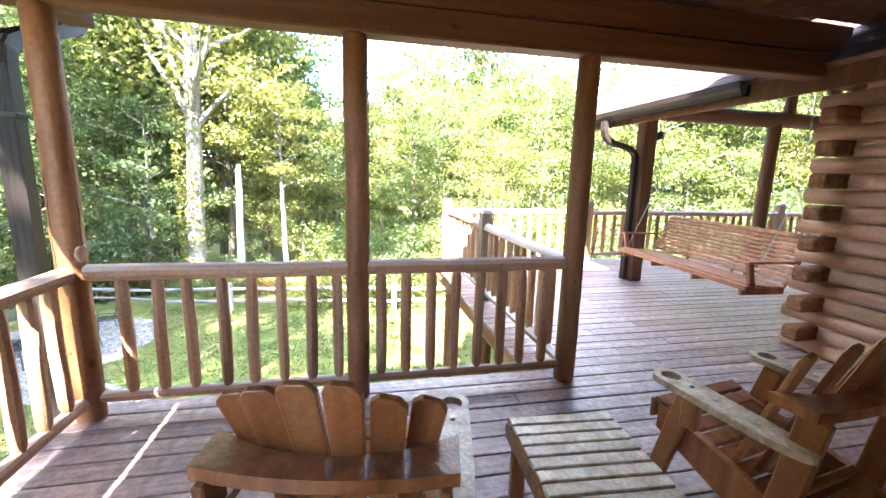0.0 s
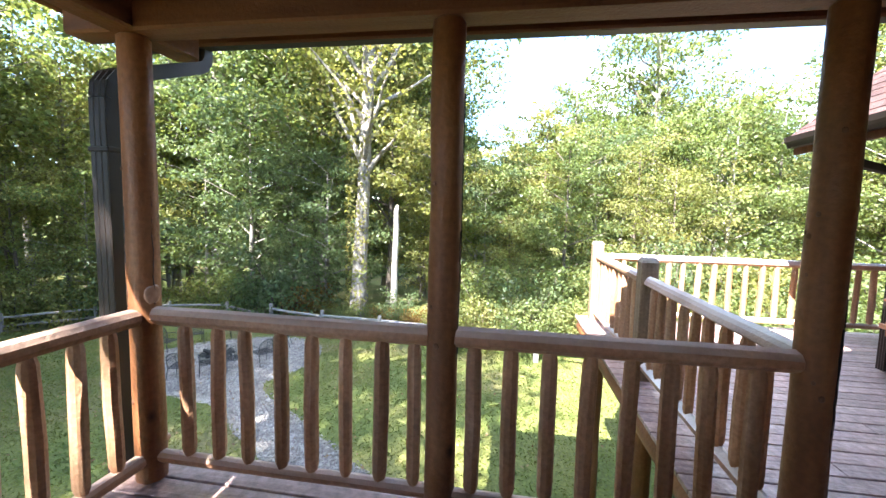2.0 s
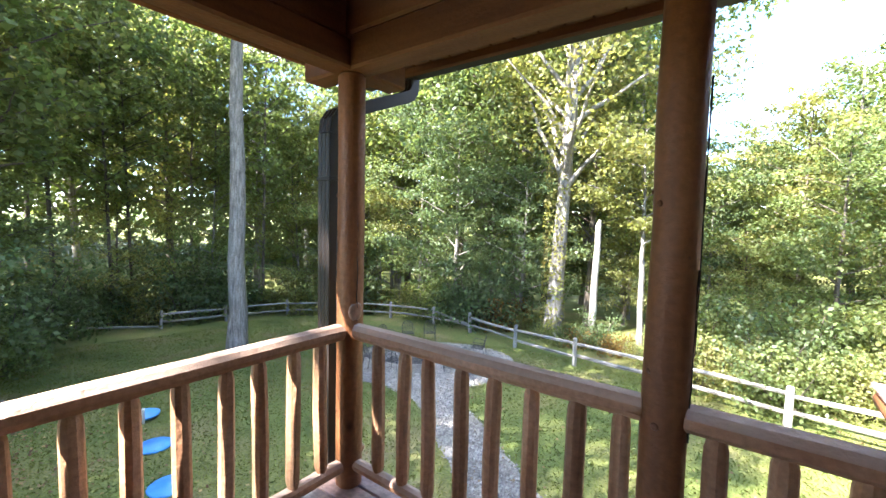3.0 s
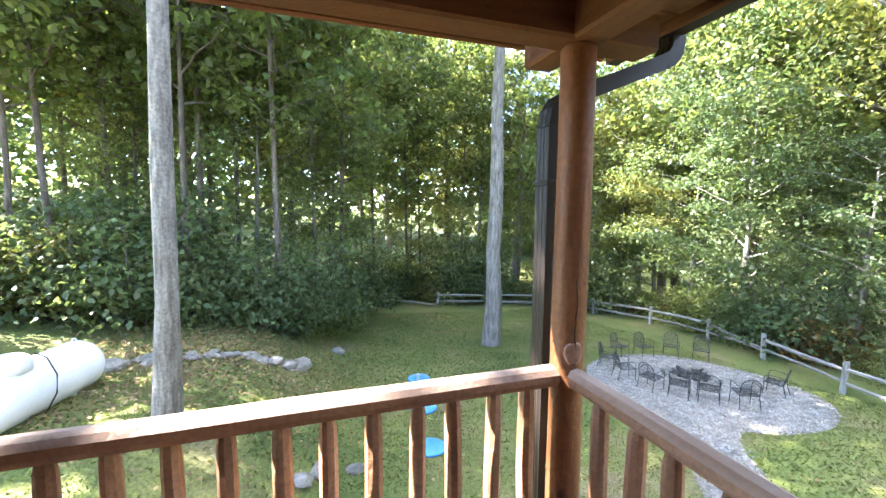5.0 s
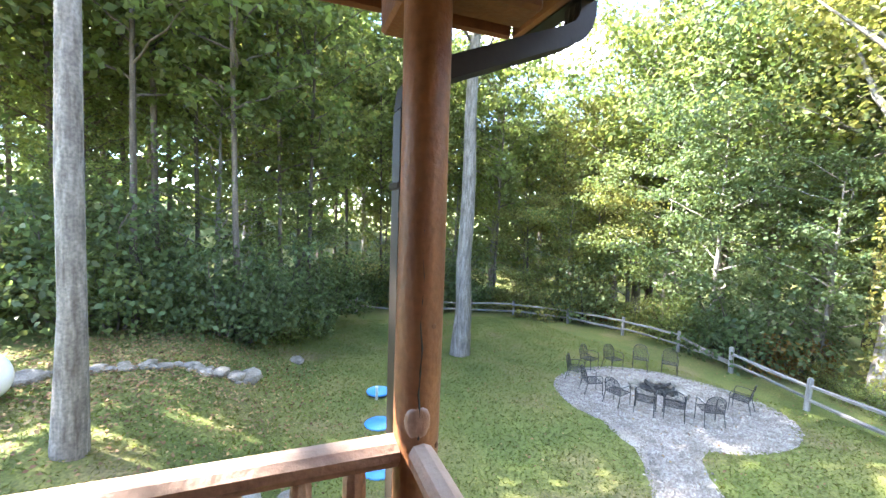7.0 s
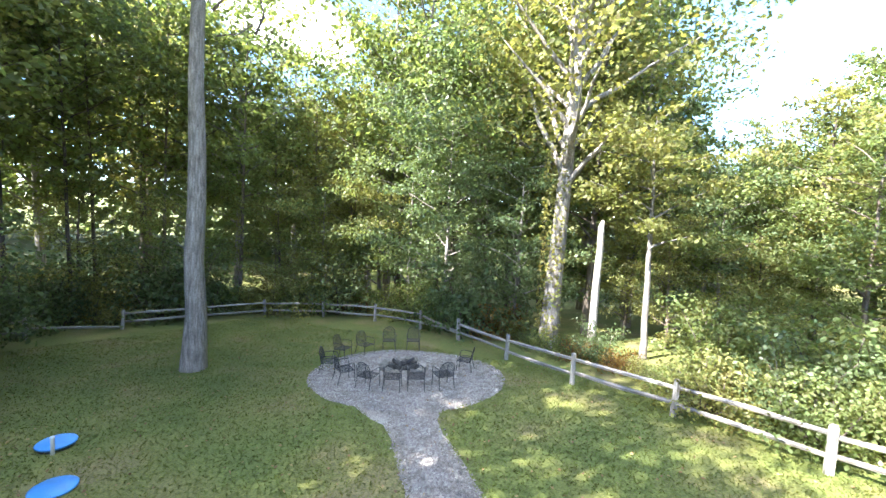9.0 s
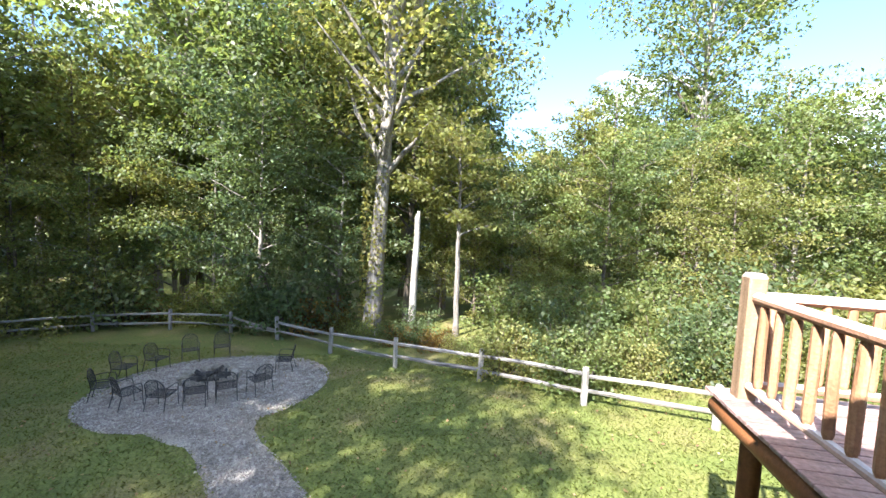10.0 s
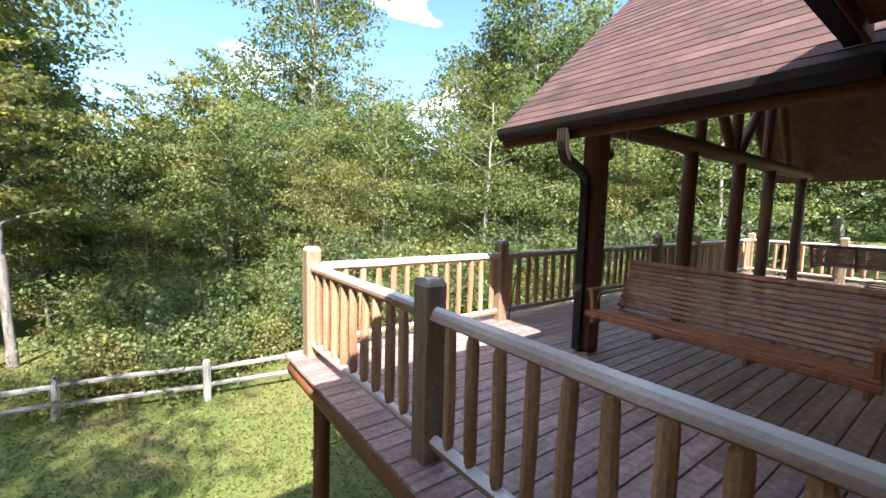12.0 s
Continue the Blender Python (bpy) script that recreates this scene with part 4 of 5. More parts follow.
for k, (x, y, s) in enumerate(((-5.7, 2.35, 1.2), (-5.4, 2.05, 1.0), (-5.95, 2.9, 0.9), (-10.8, 1.95, 2.2), (-13.8, 3.2, 1.6), (-9.4, -1.84, 2.0))):
    ob = tagged(new("field_stone", ROCKS[k % 7]), "larger grey field stone on the grass", "stone", "lawn edging stones")
    ob.matrix_basis = pose(x, y, gz(x, y) + 0.04, 0, 0, 50 * k) @ Matrix.Diagonal((s, s, s, 1))


# ---- fire pit and iron chairs ----
pit = thing("fire_pit", "stone-ringed fire pit with charred logs", "fire pit", pose(-8.85, 14.05, gz(-8.85, 14.05) + 0.03))
rnd = random.Random(9)
for k in range(15):
    a = 2 * math.pi * k / 15
    part("ring_stone", ROCKS[k % 7], ROCK, pit, "", pose(0.72 * math.cos(a), 0.72 * math.sin(a), 0.07, 0, 0, math.degrees(a) + rnd.uniform(-30, 30)) @ Matrix.Diagonal((0.85, 1.0, rnd.uniform(0.8, 1.2), 1)))
part("ash_bed", lathe([(0.0, 0.66), (0.03, 0.55), (0.05, 0.2), (0.055, 0.01)], 24, 3, 0.1), ASH, pit, "grey ash bed", None, True)
for k in range(9):
    a = rnd.uniform(0, 6.28)
    part("burnt_log", log_bm(rnd.uniform(0.5, 0.9), rnd.uniform(0.035, 0.06), 500 + k, 8, 0.1, 0.1), ASH, pit, "", pose(rnd.uniform(-0.3, 0.3), rnd.uniform(-0.3, 0.3), 0.06 + 0.009 * k, 84 + rnd.uniform(-5, 5), 0, math.degrees(a)) @ pose(0, 0, -0.35))


def iron_chair():
    """A stacking patio chair of iron tube with a mesh seat and rounded mesh back; faces +y."""
    ob = thing("iron_patio_chair", "dark iron patio chair with mesh seat and rounded back", "chair", None, group="chairs round the fire pit")
    R = 0.011
    for s in (-1, 1):
        part("front_leg", tube([(s * 0.26, 0.24, 0), (s * 0.255, 0.22, 0.3), (s * 0.26, 0.22, 0.55), (s * 0.27, 0.18, 0.635), (s * 0.275, 0.08, 0.65), (s * 0.265, -0.12, 0.64), (s * 0.24, -0.23, 0.62)], R, 6), IRON, ob, "", None, True)
        part("rear_leg", tube([(s * 0.25, -0.32, 0), (s * 0.235, -0.22, 0.4), (s * 0.235, -0.25, 0.6)], R, 6), IRON, ob, "", None, True)
    hoop = [(-0.235, -0.22, 0.4), (-0.24, -0.25, 0.6)] + [(-0.24 * math.cos(math.pi * k / 10), -0.27 - 0.05 * math.sin(math.pi * k / 10), 0.66 + 0.22 * math.sin(math.pi * k / 10)) for k in range(11)] + [(0.24, -0.25, 0.6), (0.235, -0.22, 0.4)]
    hoop_ob = part("back_hoop", tube(hoop, R, 6), IRON, ob, "", None, True)
    bm = bmesh.new()                                                      # mesh back: crossing flat wires
    for k in range(-7, 8):
        x = k * 0.03
        top = 0.66 + 0.21 * math.sqrt(max(0, 1 - (x / 0.235) ** 2))
        tube([(x, -0.225, 0.43), (x, -0.25, 0.6), (x, -0.3, top)], 0.0035, 3, bm)
    for k in range(12):
        z = 0.44 + k * 0.035
        w = 0.23 if z < 0.66 else 0.235 * math.sqrt(max(0.02, 1 - ((z - 0.66) / 0.22) ** 2))
        y = -0.225 - 0.03 * (z - 0.43) / 0.17
        tube([(-w, y, z), (w, y, z)], 0.0035, 3, bm)
    part("mesh_back", bm, IRON, hoop_ob, "woven iron mesh")
    bm = tube([(-0.24, 0.22, 0.42), (0.24, 0.22, 0.42), (0.25, 0.0, 0.41), (0.235, -0.22, 0.4), (-0.235, -0.22, 0.4), (-0.25, 0.0, 0.41), (-0.24, 0.22, 0.42)], R, 6)
    seat_ob = part("seat_frame", bm, IRON, ob)
    bm = bmesh.new()
    for k in range(-8, 9):
        tube([(k * 0.028, 0.22, 0.42), (k * 0.028, 0, 0.4), (k * 0.028, -0.22, 0.4)], 0.0035, 3, bm)
    for k in range(14):
        y = -0.21 + 0.033 * k
        tube([(-0.24, y, 0.404), (0.24, y, 0.404)], 0.0035, 3, bm)
    part("mesh_seat", bm, IRON, seat_ob, "woven iron mesh")
    return ob


first = iron_chair()
CHAIRS = ((-10.4, 12.05), (-9.23, 11.7), (-8.25, 11.75), (-7.62, 12.12), (-7.12, 12.62), (-6.62, 13.3), (-7.0, 15.1), (-10.25, 16.2), (-10.95, 15.5), (-11.15, 14.37), (-11.4, 13.46))
rnd = random.Random(31)
for k, (x, y) in enumerate(CHAIRS):
    yaw = math.degrees(math.atan2(14.05 - y, -8.85 - x)) - 90 + rnd.uniform(-14, 14)
    m = pose(x, y, gz(x, y) + 0.012, 0, 0, yaw)
    if k == 0:
        first.matrix_basis = m
    else:
        copy_thing(first, m)


# ---- split-rail fence ----
POSTS = ((-24.7, 4.4), (-24.3, 6.85), (-23.9, 10.2), (-23.2, 13.3), (-21.9, 16.5), (-19.4, 18.75), (-16.1, 19.75), (-12.9, 19.95), (-9.7, 18.75), (-6.5, 17.28), (-3.53, 15.93), (-0.7, 15.32), (2.1, 14.02), (4.75, 13.15), (7.6, 12.7), (10.6, 12.5), (13.6, 12.4))
fence = thing("split_rail_fence", "grey weathered two-rail split cedar fence round the lawn", "fence")
rnd = random.Random(41)
for k, (x, y) in enumerate(POSTS):
    z = gz(x, y)
    part("post", lathe([(-0.1, 0.085), (0.5, 0.083), (0.96, 0.08), (1.0, 0.06)], 7, 600 + k, 0.12), FENCE, fence, "", pose(x, y, z, rnd.uniform(-3, 3), rnd.uniform(-3, 3), rnd.uniform(0, 360)))
    if k + 1 < len(POSTS):
        x2, y2 = POSTS[k + 1]
        a, b = Vector((x, y, z)), Vector((x2, y2, gz(x2, y2)))
        for j, h in enumerate((0.36, 0.78)):
            h0, h1 = h + rnd.uniform(-0.03, 0.03), h + rnd.uniform(-0.05, 0.03)
            if k == 1:
                if j == 1:
                    continue
                h0, h1 = 0.5, 0.12
            if k == 7 and j == 1:
                h1 = 0.4
            L = (b - a).length + 0.1
            part("rail", lathe([(0, 0.03), (0.12, 0.052), (L * 0.5, 0.06, rnd.uniform(-0.03, 0.03), rnd.uniform(-0.03, 0.03)), (L - 0.12, 0.052), (L, 0.03)], 5, 700 + 2 * k + j, 0.2), FENCE, fence, "", along(a + Vector((0, 0, h0)), b + Vector((0, 0, h1))))


# ---- trees ----
def leaf_mesh(name, P, N, size, rng, mat, jitter=0.35, wide=0.4):
    """Folded four-cornered leaves at the points P, facing roughly N."""
    n = len(P)
    nv = N + rng.normal(0, 0.75, (n, 3))
    nv /= np.linalg.norm(nv, axis=1, keepdims=True) + 1e-9
    a = np.cross(nv, rng.normal(0, 1, (n, 3)))
    a /= np.linalg.norm(a, axis=1, keepdims=True) + 1e-9
    b = np.cross(nv, a)
    s = size * rng.uniform(1 - jitter, 1 + jitter, (n, 1))
    V = np.empty((n, 4, 3))
    V[:, 0], V[:, 2] = P - a * s * 0.62, P + a * s * 0.62
    fold = nv * s * 0.14
    V[:, 1], V[:, 3] = P + b * s * wide + fold, P - b * s * wide + fold
    me = bpy.data.meshes.new(name)
    me.vertices.add(4 * n)
    me.vertices.foreach_set("co", V.reshape(-1).astype(np.float32))
    me.loops.add(4 * n)
    me.loops.foreach_set("vertex_index", np.arange(4 * n, dtype=np.int32))
    me.polygons.add(n)
    me.polygons.foreach_set("loop_start", np.arange(0, 4 * n, 4, dtype=np.int32))
    me.update(calc_edges=True)
    me.materials.append(mat)
    return me


def crown_points(rng, clumps, leaves, spread, flat=0.4):
    """Leaves gathered round clump middles (rows of x, y, z, radius)."""
    C = np.asarray(clumps)
    pick = rng.choice(len(C), leaves, p=C[:, 3] ** 2 / (C[:, 3] ** 2).sum())
    d = rng.normal(0, 1, (leaves, 3))
    d /= np.linalg.norm(d, axis=1, keepdims=True)
    r = C[pick, 3:4] * rng.uniform(0, 1, (leaves, 1)) ** 0.45 * spread
    off = d * r * np.array([1, 1, flat])
    return C[pick, :3] + off, d * 0.6 + np.array([0, 0, 0.75])


def limb(bm, a, b, r0, r1, rnd, sides=6, bend=0.12, n=5):
    a, b = Vector(a), Vector(b)
    L = (b - a).length
    pts = []
    for i in range(n + 1):
        u = i / n
        w = math.sin(math.pi * u) * bend * L * 0.35
        pts.append((a.lerp(b, u) + Vector((rnd.uniform(-1, 1), rnd.uniform(-1, 1), rnd.uniform(0, 1))) * w, r0 + (r1 - r0) * u))
    loops = []
    for i, (p, r) in enumerate(pts):
        d = (pts[min(i + 1, n)][0] - pts[max(i - 1, 0)][0]).normalized()
        q = d.to_track_quat("Z", "Y")
        loops.append([bm.verts.new(p + q @ Vector((r * math.cos(2 * math.pi * k / sides), r * math.sin(2 * math.pi * k / sides), 0))) for k in range(sides)])
    for x, y in zip(loops, loops[1:]):
        for k in range(sides):
            bm.faces.new((x[k], x[(k + 1) % sides], y[(k + 1) % sides], y[k]))
    bm.faces.new(loops[-1])
    return [p for p, r in pts]


def tree(seed, height, radius, base, trunk_r, leaves, size, bark, leaf, label, top=0.95, lean=0.3, flare=1.25, fork=None, name="tree", group="woodland trees", lift=1.0):
    """A tapered, slightly crooked trunk with limbs, and a crown of leaf clumps at the limb ends. base: height of the lowest limbs."""
    rnd, rng = random.Random(seed), np.random.default_rng(seed)
    ob = thing(name, label, "tree", None, group=group)
    bm = bmesh.new()
    n = 12
    line = [Vector((lean * (i / n) * math.sin(seed) + rnd.uniform(-0.05, 0.05) * trunk_r * 4, lean * (i / n) * math.cos(seed * 1.7) + rnd.uniform(-0.05, 0.05) * trunk_r * 4, height * top * i / n)) for i in range(n + 1)]
    sides = 14 if trunk_r > 0.2 else 9
    loops = []
    for i, p in enumerate(line):
        u = i / n
        r = trunk_r * (flare if i == 0 else 1.0) * (1 - 0.82 * u ** 1.1)
        loops.append([bm.verts.new(p + Vector((r * math.cos(2 * math.pi * k / sides) * (1 + rnd.uniform(-0.07, 0.07)), r * math.sin(2 * math.pi * k / sides) * (1 + rnd.uniform(-0.07, 0.07)), -0.25 if i == 0 else 0))) for k in range(sides)])
    for a, b in zip(loops, loops[1:]):
        for k in range(sides):
            bm.faces.new((a[k], a[(k + 1) % sides], b[(k + 1) % sides], b[k]))
    bm.faces.new(loops[-1])
    clumps = []
    count = max(9, int((height - base) * 2.6))
    for k in range(count):
        u = k / count
        z = base + (height * 0.96 - base) * u
        i = min(n - 1, int(z / (height * top) * n))
        p0 = line[i].lerp(line[i + 1], min(1, z / (height * top) * n - i))
        env = radius * (0.45 + 0.9 * math.sin(math.pi * min(1, 0.12 + 0.85 * u)) ** 0.8) * rnd.uniform(0.6, 1.15)
        az = k * 2.4 + rnd.uniform(-0.5, 0.5)
        rise = env * rnd.uniform(0.15, 0.55) * lift
        tip = p0 + Vector((env * 0.75 * math.cos(az), env * 0.75 * math.sin(az), rise))
        r = trunk_r * (1 - 0.8 * u) * 0.42
        pts = limb(bm, p0, tip, max(0.02, r), 0.012, rnd)
        for q, s in ((pts[-1], 1.0), (pts[3], 0.85), (pts[2], 0.6)):
            for _ in range(2):
                o = Vector((rnd.uniform(-1, 1), rnd.uniform(-1, 1), rnd.uniform(-0.5, 0.7))) * env * 0.3
                clumps.append((*(q + o), max(0.45, env * 0.34) * s * rnd.uniform(0.7, 1.2)))
    part("trunk", bm, bark, ob, "", None, True)
    P, N = crown_points(rng, clumps, leaves, 1.0)
    part("crown", leaf_mesh("crown", P, N, size, rng, leaf), leaf, ob)
    return ob


def bush(seed, h, r, leaves, size, leaf, label, name="bush", group="woodland undergrowth"):
    rnd, rng = random.Random(seed), np.random.default_rng(seed)
    ob = thing(name, label, "bush", None, group=group)
    bm = bmesh.new()
    clumps = []
    for k in range(9):
        az, u = k * 2.4, rnd.uniform(0.3, 1)
        tip = Vector((r * u * math.cos(az) * 0.8, r * u * math.sin(az) * 0.8, h * rnd.uniform(0.45, 0.95)))
        limb(bm, (0.1 * math.cos(az), 0.1 * math.sin(az), -0.1), tip, 0.03, 0.008, rnd, 5)
        clumps.append((*tip, 0.34 * h * rnd.uniform(0.7, 1.1)))
        clumps.append((*(tip * 0.6), 0.36 * h))
        clumps.append((tip.x * 1.1, tip.y * 1.1, tip.z * 0.35, 0.3 * h))
    part("woody_base", bm, DARKBARK, ob, "", None, True)
    P, N = crown_points(rng, clumps, leaves, 1.0, 0.75)
    P[:, 2] = np.abs(P[:, 2])
    part("foliage", leaf_mesh("foliage", P, N, size, rng, leaf), leaf, ob)
    return ob


AZ = np.array([-180, -120, -70, -66, -46, -44, -12, -8, -3, 0, 6, 9, 28, 31, 37, 41, 46, 60, 80, 180.0])
EL = np.array([30, 33, 33, 17, 16, 30, 25, 16, 9, 11, 13, 15, 16, 10.5, 9.5, 19, 23, 22, 20, 20.0])
EYE0 = (0.6, 3.4, 1.5)


def spot(az, dist):
    return EYE0[0] + dist * math.sin(radians(az)), EYE0[1] + dist * math.cos(radians(az))


def line_height(az, dist, x, y):
    """The height a tree needs there to reach the treeline."""
    return dist * math.tan(radians(float(np.interp(az, AZ, EL)))) + EYE0[2] - gz(x, y)


GREEN = "broadleaf tree in full green leaf at the wood's edge"
UNDER = [tree(1, 9, 2.6, 1.2, 0.11, 9600, 0.112, DARKBARK, LEAF, GREEN),
         tree(2, 9, 3.0, 0.8, 0.12, 10000, 0.112, DARKBARK, LEAFY, "young tree in yellow-green leaf at the wood's edge"),
         tree(3, 9, 2.4, 1.0, 0.1, 9200, 0.112, BARK, LEAFD, "young tree in dark green leaf at the wood's edge"),
         tree(4, 9, 2.8, 1.4, 0.12, 9600, 0.112, BARK, LEAF, GREEN)]
TALL = [tree(11, 16, 3.4, 4.0, 0.2, 6800, 0.18, BARK, LEAF, "tall woodland tree with a high green crown"),
        tree(12, 16, 3.2, 3.4, 0.18, 6600, 0.18, DARKBARK, LEAFY, "tall woodland tree turning yellow-green"),
        tree(13, 16, 3.6, 4.2, 0.22, 6800, 0.18, DARKBARK, LEAFD, "tall dark green woodland tree"),
        tree(14, 16, 2.6, 5.5, 0.09, 4200, 0.19, DARKBARK, LEAF, "slender grey-barked woodland tree")]
BUSH = [bush(21, 2.2, 1.6, 2600, 0.105, LEAF, "dense green shrub at the wood's edge"),
        bush(22, 2.0, 1.7, 2500, 0.105, LEAFY, "yellow-green shrub at the wood's edge"),
        bush(23, 2.4, 1.5, 2600, 0.105, LEAFD, "dark green shrub at the wood's edge"),
        bush(24, 1.6, 1.4, 1600, 0.11, LEAFR, "shrub turning russet and gold")]
used = set()


def plant(kind, k, x, y, scale, yaw, zscale=1.0):
    src = kind[k]
    m = pose(x, y, gz(x, y) - 0.05, 0, 0, yaw) @ Matrix.Diagonal((scale, scale, scale * zscale, 1))
    if src.name in used:
        copy_thing(src, m)
    else:
        used.add(src.name)
        src.matrix_basis = m


def fence_dist(az):
    return float(np.interp(az, [-121, -103, -92, -88, -83, -75, -66, -45, -33, -20, -8, 8, 30, 60, 90], [15.8, 13.3, 15, 18.5, 25.5, 26, 27, 24.5, 19, 15.3, 12.3, 10.8, 13, 18, 20]))


rnd = random.Random(77)
az = -112.0
while az < 88:                                             # understory just past the fence
    d = fence_dist(az) + rnd.uniform(2.5, 5.5) + (6 if az > -24 else 0)
    x, y = spot(az, d)
    top = line_height(az, d, x, y)
    h = min(top * rnd.uniform(0.6, 0.95), rnd.uniform(7.5, 11.5))
    plant(UNDER, rnd.choice((0, 0, 1, 2, 3) if az < -60 else (0, 1, 1, 2, 3)), x, y, h / 9, rnd.uniform(0, 360), 1.0)
    az += rnd.uniform(3.6, 5.2) * (2.4 if az < -60 else 1.0)
thin = random.Random(5)
for row, (lo, hi, step) in enumerate(((7, 11, 4.6), (14, 21, 4.6))):
    az = -125.0
    while az < 95:
        d = fence_dist(az) + rnd.uniform(lo, hi) + (5 if az > -12 else 0)
        x, y = spot(az, d)
        top = line_height(az, d, x, y) * rnd.uniform(0.82, 1.03)
        h = min(top, rnd.uniform(17, 23) + row * 2)
        if h > 5:
            kind = rnd.choice((0, 1, 2, 3) if az > -60 else (0, 1, 2, 3, 3, 3))
            yaw = rnd.uniform(0, 360)
            if az > -58 or thin.random() > 0.38:           # the wood stands more open at that end
                plant(TALL if h > 10 else UNDER, kind, x, y, h / (16 if h > 10 else 9) * (1.15 if h <= 10 else 1.0), yaw, 1.0 if h > 10 else 0.9)
        az += rnd.uniform(step * 0.8, step * 1.2)
for k in range(7):                                        # wood on the hillside beside and behind the tank
    x, y = -12.8 - 3.1 * k + rnd.uniform(-1, 1), -8.5 - rnd.uniform(0, 5)
    size, yaw = rnd.uniform(1.0, 1.3), rnd.uniform(0, 360)
    # the first one stands out of view, kept to shade the lawn
    if k % 2 == 0:
        plant(TALL, k % 4, x, y, size, yaw)
for k in range(15):                                        # slender pale trunks along the shaded wood
    az = -122 + 4.2 * k + rnd.uniform(-1.5, 1.5)
    d = fence_dist(az) + rnd.uniform(1.5, 6)
    x, y = spot(az, d)
    plant(TALL, 3, x, y, rnd.uniform(0.9, 1.2), rnd.uniform(0, 360))
edge = random.Random(31)
# added tree, never in view, placed so that its crown shades the lawn
plant(TALL, 0, -10.4, -7.6, 1.15, 40)
for k in range(16):                                        # thicket closing the hillside beyond the tank
    x, y = spot(-134 + 1.9 * k, edge.uniform(16.5, 21))
    plant(BUSH, k % 3, x, y, edge.uniform(1.0, 1.5), edge.uniform(0, 360))
az = -116.0
while az < 70:                                             # shrubs along the wood's edge
    d = fence_dist(az) + rnd.uniform(0.8, 2.6)
    x, y = spot(az, d)
    s = rnd.uniform(0.75, 1.3) * (0.7 if az > -5 else 0.5 if az > -28 else 1.0)
    plant(BUSH, rnd.choice((0, 0, 1, 2, 2, 2) if az < -50 else (0, 0, 1, 1, 2, 3)), x, y, s, rnd.uniform(0, 360))
    if az > -4:
        x, y = spot(az + 1, d + rnd.uniform(2.5, 4.5))
        plant(BUSH, rnd.choice((0, 0, 1, 1, 2)), x, y, s * 1.5, rnd.uniform(0, 360))
    az += rnd.uniform(2.2, 3.2)

# trees that stand out
t1 = tree(31, 24, 3.6, 12.5, 0.34, 7000, 0.2, BARK, LEAF, "tall straight grey-barked tree standing in the lawn", lean=0.4, flare=1.3, name="lawn_tree", group="lawn trees")
t1.matrix_basis = pose(-14.4, 9.55, gz(-14.4, 9.55), -1.1, 0.5, 0)
dead = [(0.1, 0.22, 12.0), (0.3, 0.62, 12.75), (0.48, 1.05, 13.0), (0.66, 1.5, 12.85), (0.72, 1.62, 12.3), (0.62, 1.4, 11.6)]
part("dead_branch", tube(dead, 0.05, 6), DARKBARK, t1, "bare drooping dead branch", None, True)
part("dead_branch", tube([(0.2, 0.3, 11.2), (0.5, 0.9, 11.45), (0.62, 1.3, 11.9)], 0.025, 5), DARKBARK, t1, "bare dead twig", None, True)
part("dead_branch", tube([(-0.1, -0.25, 12.3), (-0.35, -0.75, 13.0), (-0.5, -0.95, 13.3)], 0.06, 6), DARKBARK, t1, "broken dead branch stub", None, True)
t2 = tree(32, 25, 3.0, 17.0, 0.17, 4500, 0.24, BARK, LEAF, "slim grey-barked tree with furrowed bark beside the tank", lean=0.2, flare=1.35, name="lawn_tree", group="lawn trees")
t2.matrix_basis = pose(-6.2, 0.14, gz(-6.2, 0.14), -1.7, -0.8, 0)
big = tree(33, 25, 5.2, 7.0, 0.38, 16000, 0.19, BARK, LEAFY, "big grey-barked tree with ivy on its trunk", lean=0.8, lift=2.6, name="ivy_tree", group="tall edge trees")
big.matrix_basis = pose(-6.2, 20.5, gz(-6.2, 20.5))
rng = np.random.default_rng(5)
a, z = rng.uniform(0, 6.28, 1500), rng.uniform(0, 1, 1500) ** 1.3 * 8.5
rr = 0.36 + rng.uniform(0, 0.2, 1500)
part("ivy", leaf_mesh("ivy", np.stack([rr * np.cos(a), rr * np.sin(a), z], 1), np.stack([np.cos(a), np.sin(a), 0 * a + 0.3], 1), 0.13, rng, LEAFY), LEAFY, big, "yellowing ivy climbing the trunk")
tallr = tree(34, 25, 5.0, 12.0, 0.3, 13000, 0.22, PALEBARK, LEAF, "tall tree with a high crown and a broken limb", lean=0.5, lift=2.0, name="high_crowned_tree", group="tall edge trees")
tallr.matrix_basis = pose(11.2, 33.7, gz(11.2, 33.7))
bm = bmesh.new()
limb(bm, (0, 0, 11.5), (-1.6, 0, 14.2), 0.16, 0.07, random.Random(2), 8)
part("broken_limb", bm, DARKBARK, tallr, "dark broken dead limb", None, True)
snag = thing("dead_trunk", "bare pale broken-off tree trunk", "tree", pose(-4.05, 19.5, gz(-4.05, 19.5), 0, 1.2, 0))
bm = lathe([(-0.2, 0.19), (0.3, 0.165), (1.5, 0.15, 0.02, 0), (3.0, 0.135, 0.0, 0.02), (4.4, 0.12, 0.03, 0), (5.2, 0.11), (5.45, 0.05, 0.04, 0)], 12, 8, 0.05)
part("trunk", bm, PALEBARK, snag, "", None, True)
third = tree(35, 10, 2.2, 4.5, 0.14, 4500, 0.15, BARK, LEAFY, "slim grey-barked tree with yellowing leaves", name="slim_tree", group="tall edge trees")
third.matrix_basis = pose(-2.43, 21.2, gz(-2.43, 21.2))
